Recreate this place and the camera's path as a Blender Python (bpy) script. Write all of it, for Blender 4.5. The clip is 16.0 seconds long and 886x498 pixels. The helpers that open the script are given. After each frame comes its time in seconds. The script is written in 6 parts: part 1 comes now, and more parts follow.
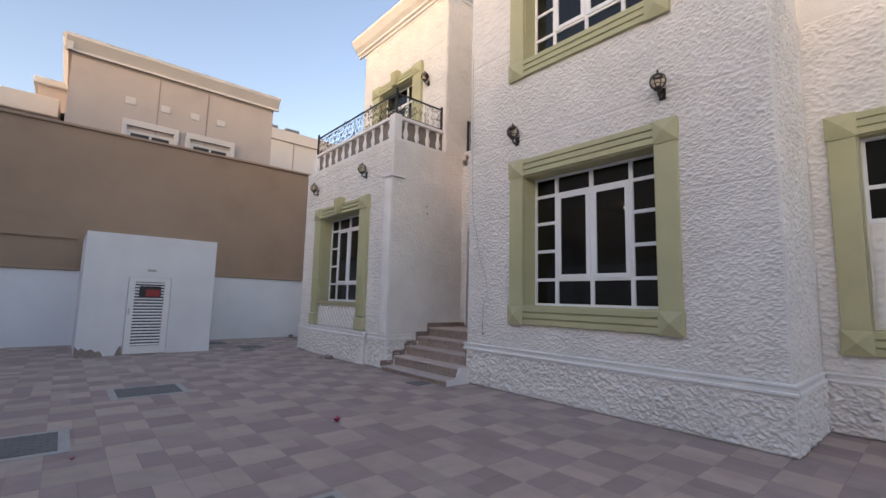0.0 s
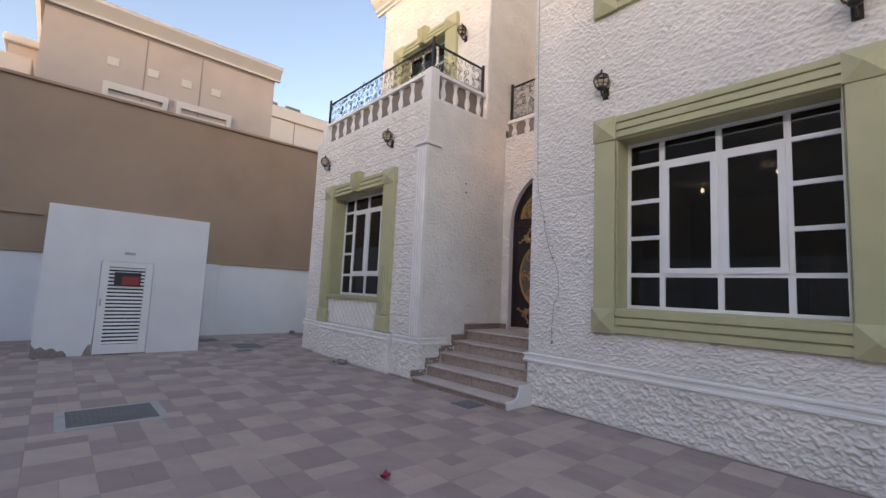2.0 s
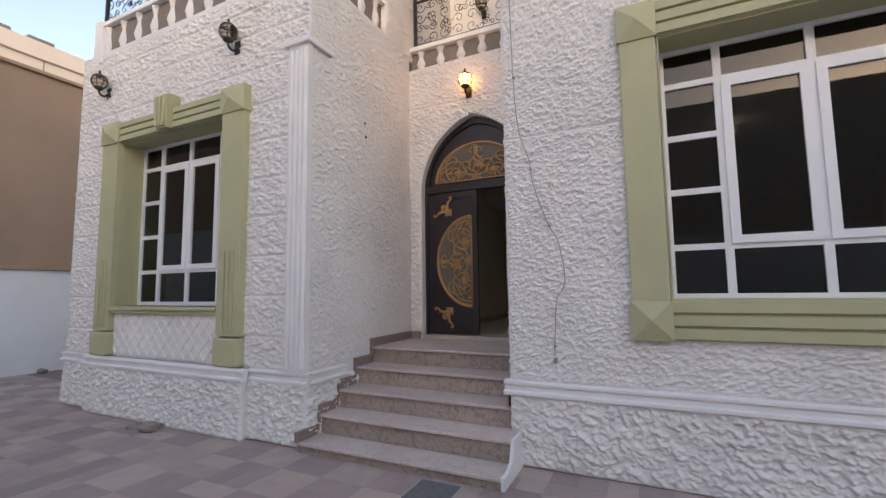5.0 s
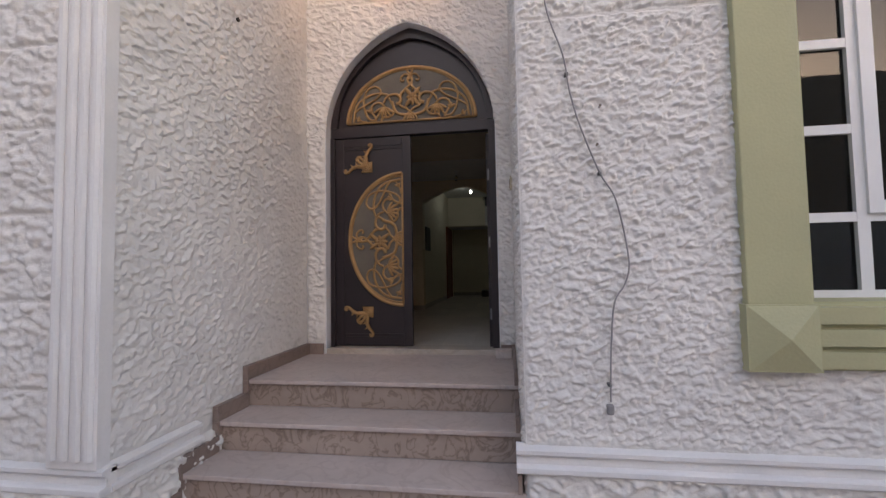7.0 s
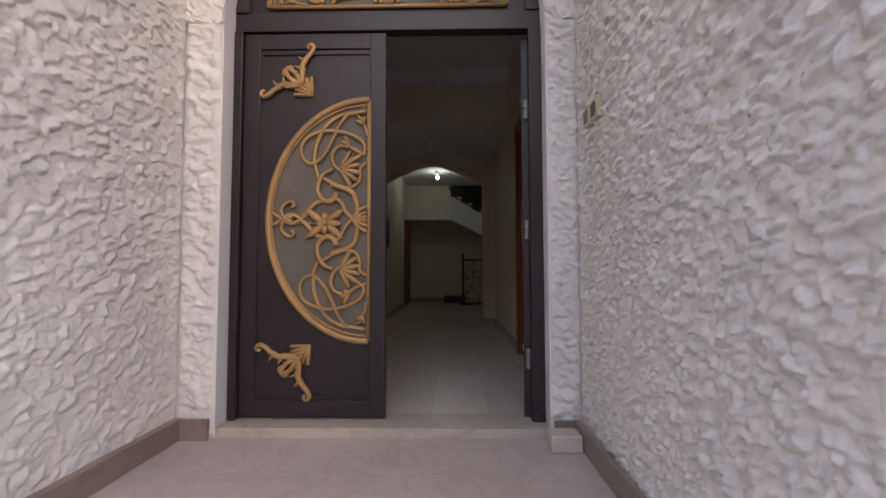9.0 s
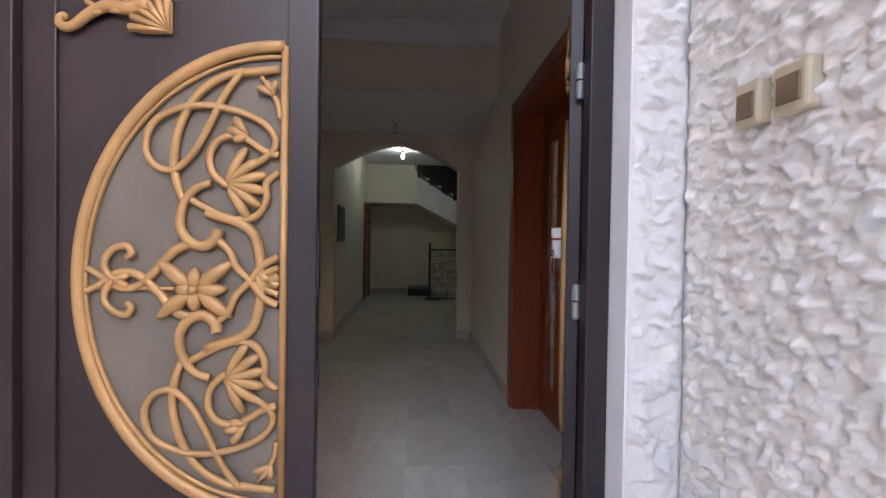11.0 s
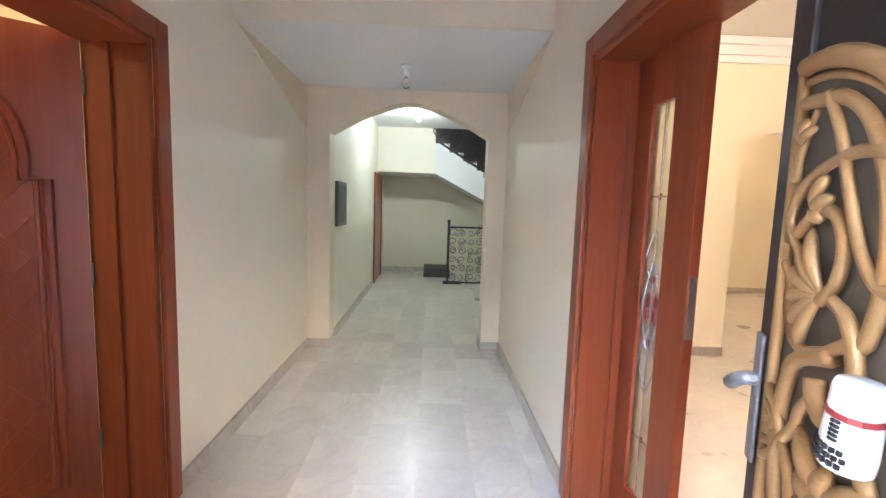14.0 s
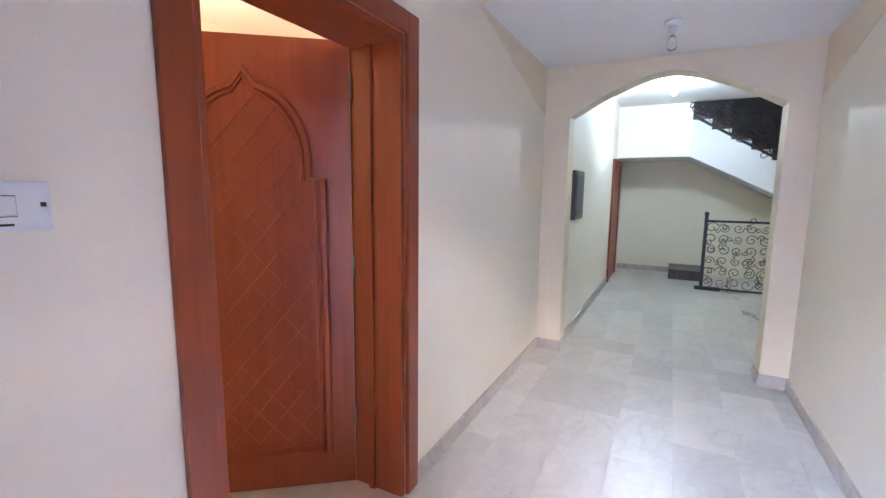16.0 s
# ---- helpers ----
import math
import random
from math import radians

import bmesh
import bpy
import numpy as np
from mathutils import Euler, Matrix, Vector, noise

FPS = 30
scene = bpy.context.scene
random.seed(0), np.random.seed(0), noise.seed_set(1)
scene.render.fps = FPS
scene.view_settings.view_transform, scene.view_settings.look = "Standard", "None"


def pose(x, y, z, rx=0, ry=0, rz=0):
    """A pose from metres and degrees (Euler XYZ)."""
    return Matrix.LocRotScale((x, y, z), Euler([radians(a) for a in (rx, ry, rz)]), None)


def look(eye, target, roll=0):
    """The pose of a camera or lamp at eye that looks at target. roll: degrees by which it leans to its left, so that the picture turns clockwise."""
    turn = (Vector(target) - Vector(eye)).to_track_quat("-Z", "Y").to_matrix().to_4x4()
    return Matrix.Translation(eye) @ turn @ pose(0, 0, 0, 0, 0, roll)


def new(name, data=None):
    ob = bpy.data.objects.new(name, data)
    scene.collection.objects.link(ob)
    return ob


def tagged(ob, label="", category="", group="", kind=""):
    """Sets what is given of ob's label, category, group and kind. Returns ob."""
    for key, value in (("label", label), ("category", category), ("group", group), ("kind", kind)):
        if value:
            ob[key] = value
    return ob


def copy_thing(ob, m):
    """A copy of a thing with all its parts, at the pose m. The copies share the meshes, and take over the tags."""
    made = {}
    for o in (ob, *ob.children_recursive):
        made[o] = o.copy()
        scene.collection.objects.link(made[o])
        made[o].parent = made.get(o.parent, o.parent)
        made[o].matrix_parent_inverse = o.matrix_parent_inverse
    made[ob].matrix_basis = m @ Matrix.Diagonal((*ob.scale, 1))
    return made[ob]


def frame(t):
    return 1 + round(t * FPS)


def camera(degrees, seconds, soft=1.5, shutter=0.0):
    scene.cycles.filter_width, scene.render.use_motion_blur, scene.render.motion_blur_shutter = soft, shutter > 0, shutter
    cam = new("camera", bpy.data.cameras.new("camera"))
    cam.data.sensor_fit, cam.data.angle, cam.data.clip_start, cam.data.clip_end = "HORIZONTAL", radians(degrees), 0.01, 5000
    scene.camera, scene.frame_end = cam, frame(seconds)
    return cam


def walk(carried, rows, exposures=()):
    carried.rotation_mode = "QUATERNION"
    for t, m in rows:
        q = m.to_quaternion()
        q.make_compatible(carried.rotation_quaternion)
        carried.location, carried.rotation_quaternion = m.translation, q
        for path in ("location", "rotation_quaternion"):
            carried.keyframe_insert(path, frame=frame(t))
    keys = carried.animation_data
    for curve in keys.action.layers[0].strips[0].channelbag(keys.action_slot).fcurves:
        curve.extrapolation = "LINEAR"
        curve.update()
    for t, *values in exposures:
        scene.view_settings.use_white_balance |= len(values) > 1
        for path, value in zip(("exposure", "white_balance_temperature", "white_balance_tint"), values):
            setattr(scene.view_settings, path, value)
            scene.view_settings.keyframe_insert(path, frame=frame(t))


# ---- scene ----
cam = camera(91.0, 16.0)
PATH = [
    (0, (0.583, 0.360, 1.506), (1.881, 1.863, 1.732), 1.4),
    (0.5, (0.669, 0.833, 1.537), (1.994, 2.314, 1.764), 1.8),
    (1, (0.767, 1.335, 1.530), (2.119, 2.790, 1.759), 2.1),
    (1.5, (0.903, 1.800, 1.522), (2.234, 3.277, 1.736), 2.5),
    (2, (1.052, 2.280, 1.530), (2.374, 3.768, 1.726), 2.6),
    (2.5, (1.233, 2.741, 1.530), (2.580, 4.209, 1.715), 2.5),
    (3, (1.445, 3.217, 1.539), (2.853, 4.627, 1.716), 2.3),
    (3.5, (1.642, 3.693, 1.542), (3.149, 4.995, 1.727), 1.2),
    (4, (1.903, 4.117, 1.536), (3.454, 5.367, 1.723), 0.9),
    (4.5, (2.141, 4.575, 1.524), (3.833, 5.621, 1.725), -0.1),
    (5, (2.419, 5.019, 1.534), (4.217, 5.875, 1.718), -0.8),
    (5.2, (2.546, 5.177, 1.550), (4.366, 5.986, 1.727), -0.8),
    (7.3, (4.276, 6.401, 1.601), (6.258, 6.647, 1.712), -0.9),
    (7.5, (4.470, 6.481, 1.597), (6.454, 6.709, 1.717), -0.8),
    (8, (4.949, 6.663, 1.569), (6.939, 6.811, 1.695), -0.5),
    (8.2, (5.143, 6.717, 1.579), (7.135, 6.835, 1.708), -0.6),
    (10.3, (6.546, 6.896, 1.885), (8.544, 6.821, 1.905), 0.9),
    (10.5, (6.640, 6.912, 1.935), (8.638, 6.820, 1.941), 1.0),
    (11, (6.842, 6.907, 2.037), (8.838, 6.769, 2.008), 0.9),
    (11.5, (7.071, 6.857, 2.143), (9.064, 6.721, 2.064), 1.2),
    (12, (7.248, 6.873, 2.205), (9.241, 6.763, 2.099), 1.2),
    (12.5, (7.406, 6.881, 2.284), (9.395, 6.752, 2.113), 1.4),
    (13, (7.595, 6.822, 2.293), (9.585, 6.759, 2.112), 1.6),
    (13.5, (7.753, 6.845, 2.297), (9.742, 6.784, 2.095), 1.6),
    (14, (7.917, 6.886, 2.290), (9.905, 6.827, 2.085), 1.8),
    (14.5, (8.083, 6.908, 2.295), (10.073, 6.916, 2.100), 2.0),
    (15, (8.159, 6.952, 2.283), (10.115, 7.305, 2.062), 1.3),
    (15.5, (8.164, 7.032, 2.293), (10.022, 7.729, 2.045), 1.2),
    (16, (8.216, 7.034, 2.297), (9.974, 7.949, 2.028), 0.6),
]

walk(cam, [(t, look(eye, target, roll)) for t, eye, target, roll in PATH],
     exposures=[(0.0, 2.53, 7200, 22), (5.0, 2.95, 7500, 22), (8.2, 3.32, 7900, 25), (10.4, 4.5, 7400, 25), (11.2, 4.9, 7000, 23),
                (12.4, 5.85, 6400, 22), (13.0, 6.6, 6700, 21), (13.4, 7.3, 7100, 20), (14.4, 7.75, 6000, 18), (15.0, 7.7, 5800, 21), (16.0, 8.0, 5700, 26)])

# ---------------------------------------------------------------- light
world = bpy.data.worlds.new("sky")
scene.world = world
world.use_nodes = True
wn = world.node_tree
sky = wn.nodes.new("ShaderNodeTexSky")
sky.sky_type = "NISHITA"
sky.sun_disc = False
SUN_EL, SUN_AZ = 12.0, 248.0
sky.sun_elevation = radians(SUN_EL)
sky.sun_rotation = radians(SUN_AZ)
sky.dust_density, sky.ozone_density = 1.0, 1.0
wn.nodes["Background"].inputs["Strength"].default_value = 0.066
wn.links.new(sky.outputs["Color"], wn.nodes["Background"].inputs["Color"])
sun = new("sun", bpy.data.lights.new("sun", "SUN"))
sun.data.energy, sun.data.angle, sun.data.color = 0.05, radians(1.0), (1.0, 0.78, 0.58)
a, e = radians(SUN_AZ), radians(SUN_EL)
sun.matrix_world = look(Vector((math.sin(a) * math.cos(e), math.cos(a) * math.cos(e), math.sin(e))) * 60, (0, 0, 0))


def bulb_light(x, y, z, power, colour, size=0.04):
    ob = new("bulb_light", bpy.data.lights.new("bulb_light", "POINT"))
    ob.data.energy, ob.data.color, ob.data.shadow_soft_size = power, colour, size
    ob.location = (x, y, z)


bulb_light(14.3, 7.1, 3.50, 0.125, (0.70, 0.98, 1.0))
bulb_light(7.68, 7.2, 4.42, 0.22, (1.0, 0.48, 0.17))
bulb_light(9.70, 3.86, 3.72, 0.012, (1.0, 0.72, 0.42))
bulb_light(10.4, 5.2, 3.70, 0.008, (1.0, 0.72, 0.42))
bulb_light(13.8, 2.6, 3.6, 0.014, (1.0, 0.74, 0.44))
# unseen light without a fixture, added to brighten the side room and hall
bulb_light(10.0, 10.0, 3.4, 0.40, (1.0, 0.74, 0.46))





# ---------------------------------------------------------------- materials
def material(name, colour, rough=0.6, vary=0.12, scale=4.0, fine=60.0, bump=0.15, metal=0.0, second=None, stain=0.0, per_object=0.0, spec=0.5, detail=6.0):
    """Two scales of variation in colour and roughness, and a fine relief."""
    m = bpy.data.materials.new(name)
    m.use_nodes = True
    nt = m.node_tree
    n, l = nt.nodes, nt.links
    b = n["Principled BSDF"]
    b.inputs["Metallic"].default_value = metal
    b.inputs["Specular IOR Level"].default_value = spec
    tc = n.new("ShaderNodeTexCoord")
    big = n.new("ShaderNodeTexNoise")
    big.inputs["Scale"].default_value, big.inputs["Detail"].default_value = scale, detail
    small = n.new("ShaderNodeTexNoise")
    small.inputs["Scale"].default_value, small.inputs["Detail"].default_value = fine, 4.0
    for t in (big, small):
        l.new(tc.outputs["Object"], t.inputs["Vector"])
    ramp = n.new("ShaderNodeValToRGB")
    second = second or tuple(c * (1 - vary) for c in colour)
    first = tuple(min(1, c * (1 + vary * 0.5)) for c in colour)
    ramp.color_ramp.elements[0].position, ramp.color_ramp.elements[1].position = 0.32, 0.68
    ramp.color_ramp.elements[0].color, ramp.color_ramp.elements[1].color = (*second, 1), (*first, 1)
    l.new(big.outputs["Fac"], ramp.inputs["Fac"])
    mix = n.new("ShaderNodeMix")
    mix.data_type, mix.blend_type = "RGBA", "MULTIPLY"
    mix.inputs["Factor"].default_value = 0.5
    grain = n.new("ShaderNodeMapRange")
    grain.inputs["To Min"].default_value, grain.inputs["To Max"].default_value = 1 - vary * 1.5, 1 + vary * 1.5
    l.new(small.outputs["Fac"], grain.inputs["Value"])
    l.new(ramp.outputs["Color"], mix.inputs["A"])
    l.new(grain.outputs["Result"], mix.inputs["B"])
    out = mix.outputs["Result"]
    if stain > 0:
        sn = n.new("ShaderNodeTexNoise")
        sn.inputs["Scale"].default_value, sn.inputs["Detail"].default_value = 0.9, 8.0
        l.new(tc.outputs["Object"], sn.inputs["Vector"])
        sr = n.new("ShaderNodeMapRange")
        sr.inputs["From Min"].default_value, sr.inputs["From Max"].default_value = 0.52, 0.75
        sr.inputs["To Max"].default_value = stain
        l.new(sn.outputs["Fac"], sr.inputs["Value"])
        sm = n.new("ShaderNodeMix")
        sm.data_type, sm.blend_type = "RGBA", "MULTIPLY"
        sm.inputs["B"].default_value = (0.55, 0.5, 0.45, 1)
        l.new(sr.outputs["Result"], sm.inputs["Factor"])
        l.new(out, sm.inputs["A"])
        out = sm.outputs["Result"]
    if per_object > 0:
        info = n.new("ShaderNodeObjectInfo")
        geo = n.new("ShaderNodeNewGeometry")
        add = n.new("ShaderNodeMath")
        add.operation = "ADD"
        l.new(info.outputs["Random"], add.inputs[0])
        l.new(geo.outputs["Random Per Island"], add.inputs[1])
        fr = n.new("ShaderNodeMath")
        fr.operation = "FRACT"
        l.new(add.outputs[0], fr.inputs[0])
        mr = n.new("ShaderNodeMapRange")
        mr.inputs["To Min"].default_value, mr.inputs["To Max"].default_value = 1 - per_object, 1 + per_object
        l.new(fr.outputs[0], mr.inputs["Value"])
        pm = n.new("ShaderNodeMix")
        pm.data_type, pm.blend_type = "RGBA", "MULTIPLY"
        pm.inputs["Factor"].default_value = 1.0
        l.new(out, pm.inputs["A"])
        l.new(mr.outputs["Result"], pm.inputs["B"])
        out = pm.outputs["Result"]
    l.new(out, b.inputs["Base Color"])
    rr = n.new("ShaderNodeMapRange")
    rr.inputs["To Min"].default_value, rr.inputs["To Max"].default_value = max(0.02, rough * 0.8), min(1, rough * 1.2)
    l.new(big.outputs["Fac"], rr.inputs["Value"])
    l.new(rr.outputs["Result"], b.inputs["Roughness"])
    if bump > 0:
        bp = n.new("ShaderNodeBump")
        bp.inputs["Strength"].default_value, bp.inputs["Distance"].default_value = bump, 0.01
        l.new(small.outputs["Fac"], bp.inputs["Height"])
        l.new(bp.outputs["Normal"], b.inputs["Normal"])
    return m


def wood_material(name, dark, light, rough=0.35, stretch=(14, 14, 0.8)):
    m = material(name, light, rough, 0.1, 3, 90, 0.05)
    n, l = m.node_tree.nodes, m.node_tree.links
    tc = next(x for x in n if x.bl_idname == "ShaderNodeTexCoord")
    mp = n.new("ShaderNodeMapping")
    mp.inputs["Scale"].default_value = stretch
    l.new(tc.outputs["Object"], mp.inputs["Vector"])
    g = n.new("ShaderNodeTexNoise")
    g.inputs["Scale"].default_value, g.inputs["Detail"].default_value, g.inputs["Distortion"].default_value = 2.2, 9, 0.6
    l.new(mp.outputs["Vector"], g.inputs["Vector"])
    r = n.new("ShaderNodeValToRGB")
    r.color_ramp.elements[0].position, r.color_ramp.elements[1].position = 0.35, 0.66
    r.color_ramp.elements[0].color, r.color_ramp.elements[1].color = (*dark, 1), (*light, 1)
    l.new(g.outputs["Fac"], r.inputs["Fac"])
    l.new(r.outputs["Color"], n["Principled BSDF"].inputs["Base Color"])
    return m


def marble_material(name, base, vein, rough=0.12, scale=1.6, per=0.08, vein_mix=0.45):
    m = material(name, base, rough, 0.12, 2.2, 25, 0.0, per_object=per)
    n, l = m.node_tree.nodes, m.node_tree.links
    tc = next(x for x in n if x.bl_idname == "ShaderNodeTexCoord")
    info = n.new("ShaderNodeObjectInfo")
    add = n.new("ShaderNodeVectorMath")
    add.operation = "MULTIPLY_ADD"
    add.inputs[1].default_value = (7, 5, 3)
    l.new(info.outputs["Random"], add.inputs[0])
    l.new(tc.outputs["Object"], add.inputs[2])
    g = n.new("ShaderNodeTexNoise")
    g.inputs["Scale"].default_value, g.inputs["Detail"].default_value, g.inputs["Distortion"].default_value = scale, 10, 1.6
    l.new(add.outputs["Vector"], g.inputs["Vector"])
    r = n.new("ShaderNodeValToRGB")
    r.color_ramp.elements[0].position, r.color_ramp.elements[0].color = 0.44, (0, 0, 0, 1)
    r.color_ramp.elements[1].position, r.color_ramp.elements[1].color = 0.53, (0, 0, 0, 1)
    mid = r.color_ramp.elements.new(0.49)
    mid.color = (1, 1, 1, 1)
    l.new(g.outputs["Fac"], r.inputs["Fac"])
    b = n["Principled BSDF"]
    src = b.inputs["Base Color"].links[0].from_socket
    mx = n.new("ShaderNodeMix")
    mx.data_type = "RGBA"
    ml = n.new("ShaderNodeMath")
    ml.operation = "MULTIPLY"
    ml.inputs[1].default_value = vein_mix
    l.new(r.outputs["Color"], ml.inputs[0])
    l.new(ml.outputs[0], mx.inputs["Factor"])
    l.new(src, mx.inputs["A"])
    mx.inputs["B"].default_value = (*vein, 1)
    l.new(mx.outputs["Result"], b.inputs["Base Color"])
    return m


def glass_material(name, tint, rough=0.02):
    m = bpy.data.materials.new(name)
    m.use_nodes = True
    b = m.node_tree.nodes["Principled BSDF"]
    b.inputs["Base Color"].default_value = (*tint, 1)
    b.inputs["Roughness"].default_value = rough
    b.inputs["Transmission Weight"].default_value = 1.0
    b.inputs["IOR"].default_value = 1.45
    return m


def glow_material(name, colour, strength):
    m = bpy.data.materials.new(name)
    m.use_nodes = True
    b = m.node_tree.nodes["Principled BSDF"]
    b.inputs["Base Color"].default_value = (*colour, 1)
    b.inputs["Emission Color"].default_value = (*colour, 1)
    b.inputs["Emission Strength"].default_value = strength
    return m


STUCCO = material("white_rough_stucco", (0.78, 0.75, 0.71), 0.85, 0.07, 2.5, 45, 0.55, stain=0.12)
PLAIN_WHITE = material("white_wall_paint", (0.76, 0.77, 0.79), 0.8, 0.05, 1.2, 50, 0.15, stain=0.10)
MOULDING = material("white_moulding", (0.80, 0.78, 0.76), 0.7, 0.06, 3, 60, 0.2, stain=0.1)
GREEN = material("sage_green_paint", (0.47, 0.455, 0.27), 0.6, 0.07, 2.5, 70, 0.15, stain=0.1)
TAN = material("tan_wall_paint", (0.35, 0.245, 0.175), 0.85, 0.08, 0.7, 40, 0.2, stain=0.25)
FAR_PAINT = material("beige_facade_paint", (0.47, 0.40, 0.36), 0.85, 0.06, 0.6, 30, 0.15, stain=0.2)
FAR_TRIM = material("pale_facade_trim", (0.60, 0.56, 0.53), 0.85, 0.06, 0.6, 30, 0.1)
PVC = material("white_window_profile", (0.80, 0.80, 0.80), 0.35, 0.03, 3, 80, 0.02)
TINTED = glass_material("tinted_window_glass", (0.055, 0.058, 0.05))
FROSTED = glass_material("pale_frosted_glass", (0.80, 0.86, 0.78), 0.35)
STEP = marble_material("pinkish_grey_marble_tread", (0.57, 0.48, 0.44), (0.34, 0.26, 0.23), 0.45, 3.5, 0.08, 0.3)
STEPSKIRT = marble_material("brown_marble_step_skirting", (0.27, 0.20, 0.17), (0.15, 0.10, 0.085), 0.4, 5.0, 0.12, 0.35)
RISER = marble_material("mottled_pink_marble_riser", (0.38, 0.295, 0.25), (0.13, 0.085, 0.065), 0.4, 7.0, 0.12, 0.6)
PAVER_L = material("pale_pink_paver", (0.45, 0.355, 0.315), 0.85, 0.10, 5, 90, 0.35, stain=0.3, per_object=0.10)
PAVER_D = material("mauve_grey_paver", (0.36, 0.275, 0.26), 0.85, 0.10, 5, 90, 0.35, stain=0.3, per_object=0.10)
SAND = material("joint_sand", (0.24, 0.19, 0.17), 0.95, 0.15, 4, 120, 0.4, stain=0.2)
CONCRETE = material("pale_concrete", (0.42, 0.41, 0.40), 0.9, 0.12, 6, 70, 0.3, stain=0.3)
# panel colour, darkened to hold the shade between the balusters
SHADED_PANEL = material("bare_grey_render", (0.22, 0.185, 0.16), 0.9, 0.15, 5, 60, 0.3, stain=0.2)
COVER = material("cast_iron_cover", (0.16, 0.16, 0.16), 0.7, 0.15, 8, 120, 0.4, stain=0.3)
IRON = material("black_wrought_iron", (0.02, 0.02, 0.022), 0.45, 0.15, 8, 120, 0.1)
DOORPAINT = material("dark_brown_door_paint", (0.028, 0.019, 0.0215), 0.40, 0.25, 2.2, 110, 0.06, spec=0.45)
DOORBACK = material("grey_olive_panel_paint", (0.15, 0.13, 0.105), 0.6, 0.18, 5, 60, 0.1)
GOLD = material("antique_gold_paint", (0.44, 0.255, 0.105), 0.42, 0.15, 12, 150, 0.15, metal=0.2)
STEEL = material("dull_steel", (0.5, 0.5, 0.5), 0.35, 0.1, 12, 120, 0.05, metal=0.9)
BRONZE = material("aged_bronze_lamp", (0.05, 0.04, 0.035), 0.5, 0.2, 12, 120, 0.1, metal=0.4)
LAMPGLASS = glass_material("amber_lamp_glass", (0.75, 0.62, 0.45), 0.15)
WOOD = wood_material("red_brown_door_wood", (0.25, 0.048, 0.016), (0.295, 0.064, 0.021), 0.33)
DARKWOOD = wood_material("dark_stair_wood", (0.03, 0.018, 0.014), (0.07, 0.04, 0.03), 0.4)
CREAM = material("cream_wall_paint", (0.81, 0.73, 0.56), 0.6, 0.04, 1.0, 45, 0.08)
OFFWHITE = material("off_white_wall_paint", (0.86, 0.79, 0.65), 0.55, 0.03, 1.0, 45, 0.08)
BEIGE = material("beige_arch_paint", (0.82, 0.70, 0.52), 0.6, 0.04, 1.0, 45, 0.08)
CEIL = material("white_ceiling_paint", (0.82, 0.81, 0.80), 0.8, 0.03, 1.0, 45, 0.05)
FLOORTILE = marble_material("pale_grey_marble_tile", (0.61, 0.565, 0.50), (0.40, 0.36, 0.32), 0.29, 1.6, 0.12, 0.26)
GROUT = material("grey_grout", (0.54, 0.50, 0.45), 0.8, 0.1, 6, 80, 0.1)
SKIRT = marble_material("brown_grey_marble_skirting", (0.52, 0.455, 0.39), (0.33, 0.27, 0.22), 0.3, 2.0)
PLASTIC = material("white_switch_plastic", (0.82, 0.83, 0.85), 0.3, 0.02, 3, 90, 0.02)
OLDPLASTIC = material("yellowed_plastic", (0.56, 0.48, 0.34), 0.5, 0.12, 9, 90, 0.05)
BROWNPLASTIC = material("brown_button_plastic", (0.20, 0.14, 0.09), 0.4, 0.15, 14, 90, 0.05)
DARKPLASTIC = material("dark_grey_plastic", (0.10, 0.095, 0.085), 0.4, 0.1, 9, 90, 0.05)
RED = material("red_enamel_sign", (0.30, 0.03, 0.03), 0.4, 0.1, 5, 80, 0.02)
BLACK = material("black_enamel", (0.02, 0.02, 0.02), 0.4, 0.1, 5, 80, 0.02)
PAPER = material("white_paper", (0.82, 0.81, 0.79), 0.8, 0.03, 5, 80, 0.05)
PINK = material("pink_petal", (0.55, 0.07, 0.14), 0.6, 0.15, 30, 90, 0.1)
RUBBLE = material("grey_rubble", (0.30, 0.25, 0.22), 0.95, 0.2, 20, 80, 0.6)
CABLE = material("grey_cable", (0.28, 0.27, 0.27), 0.6, 0.1, 9, 90, 0.05)
BRASSY = material("tarnished_steel", (0.20, 0.17, 0.14), 0.5, 0.2, 12, 120, 0.1, metal=0.7)
FOIL = material("silver_wrap", (0.30, 0.31, 0.32), 0.45, 0.25, 40, 150, 0.4, metal=0.5)
LEAFMAT = material("dusty_leaf", (0.10, 0.12, 0.05), 0.7, 0.3, 20, 80, 0.1)
BULB = glow_material("lit_bulb_glass", (1.0, 0.80, 0.6), 3)
COOLBULB = glow_material("lit_cool_bulb_glass", (0.85, 1.0, 1.0), 1.2)
WARMBULB = glow_material("lit_amber_bulb", (1.0, 0.46, 0.13), 1.5)
DEADBULB = glass_material("unlit_bulb_glass", (0.95, 0.95, 0.95), 0.08)


# ---------------------------------------------------------------- mesh helpers
def box(bm, x0, x1, y0, y1, z0, z1, bevel=0.0):
    r = bmesh.ops.create_cube(bm, size=1.0, matrix=Matrix.LocRotScale(
        ((x0 + x1) / 2, (y0 + y1) / 2, (z0 + z1) / 2), None, (abs(x1 - x0), abs(y1 - y0), abs(z1 - z0))))
    if bevel > 0:
        edges = list({e for v in r["verts"] for e in v.link_edges})
        bmesh.ops.bevel(bm, geom=edges, offset=bevel, segments=2, affect="EDGES", profile=0.5)
    return bm


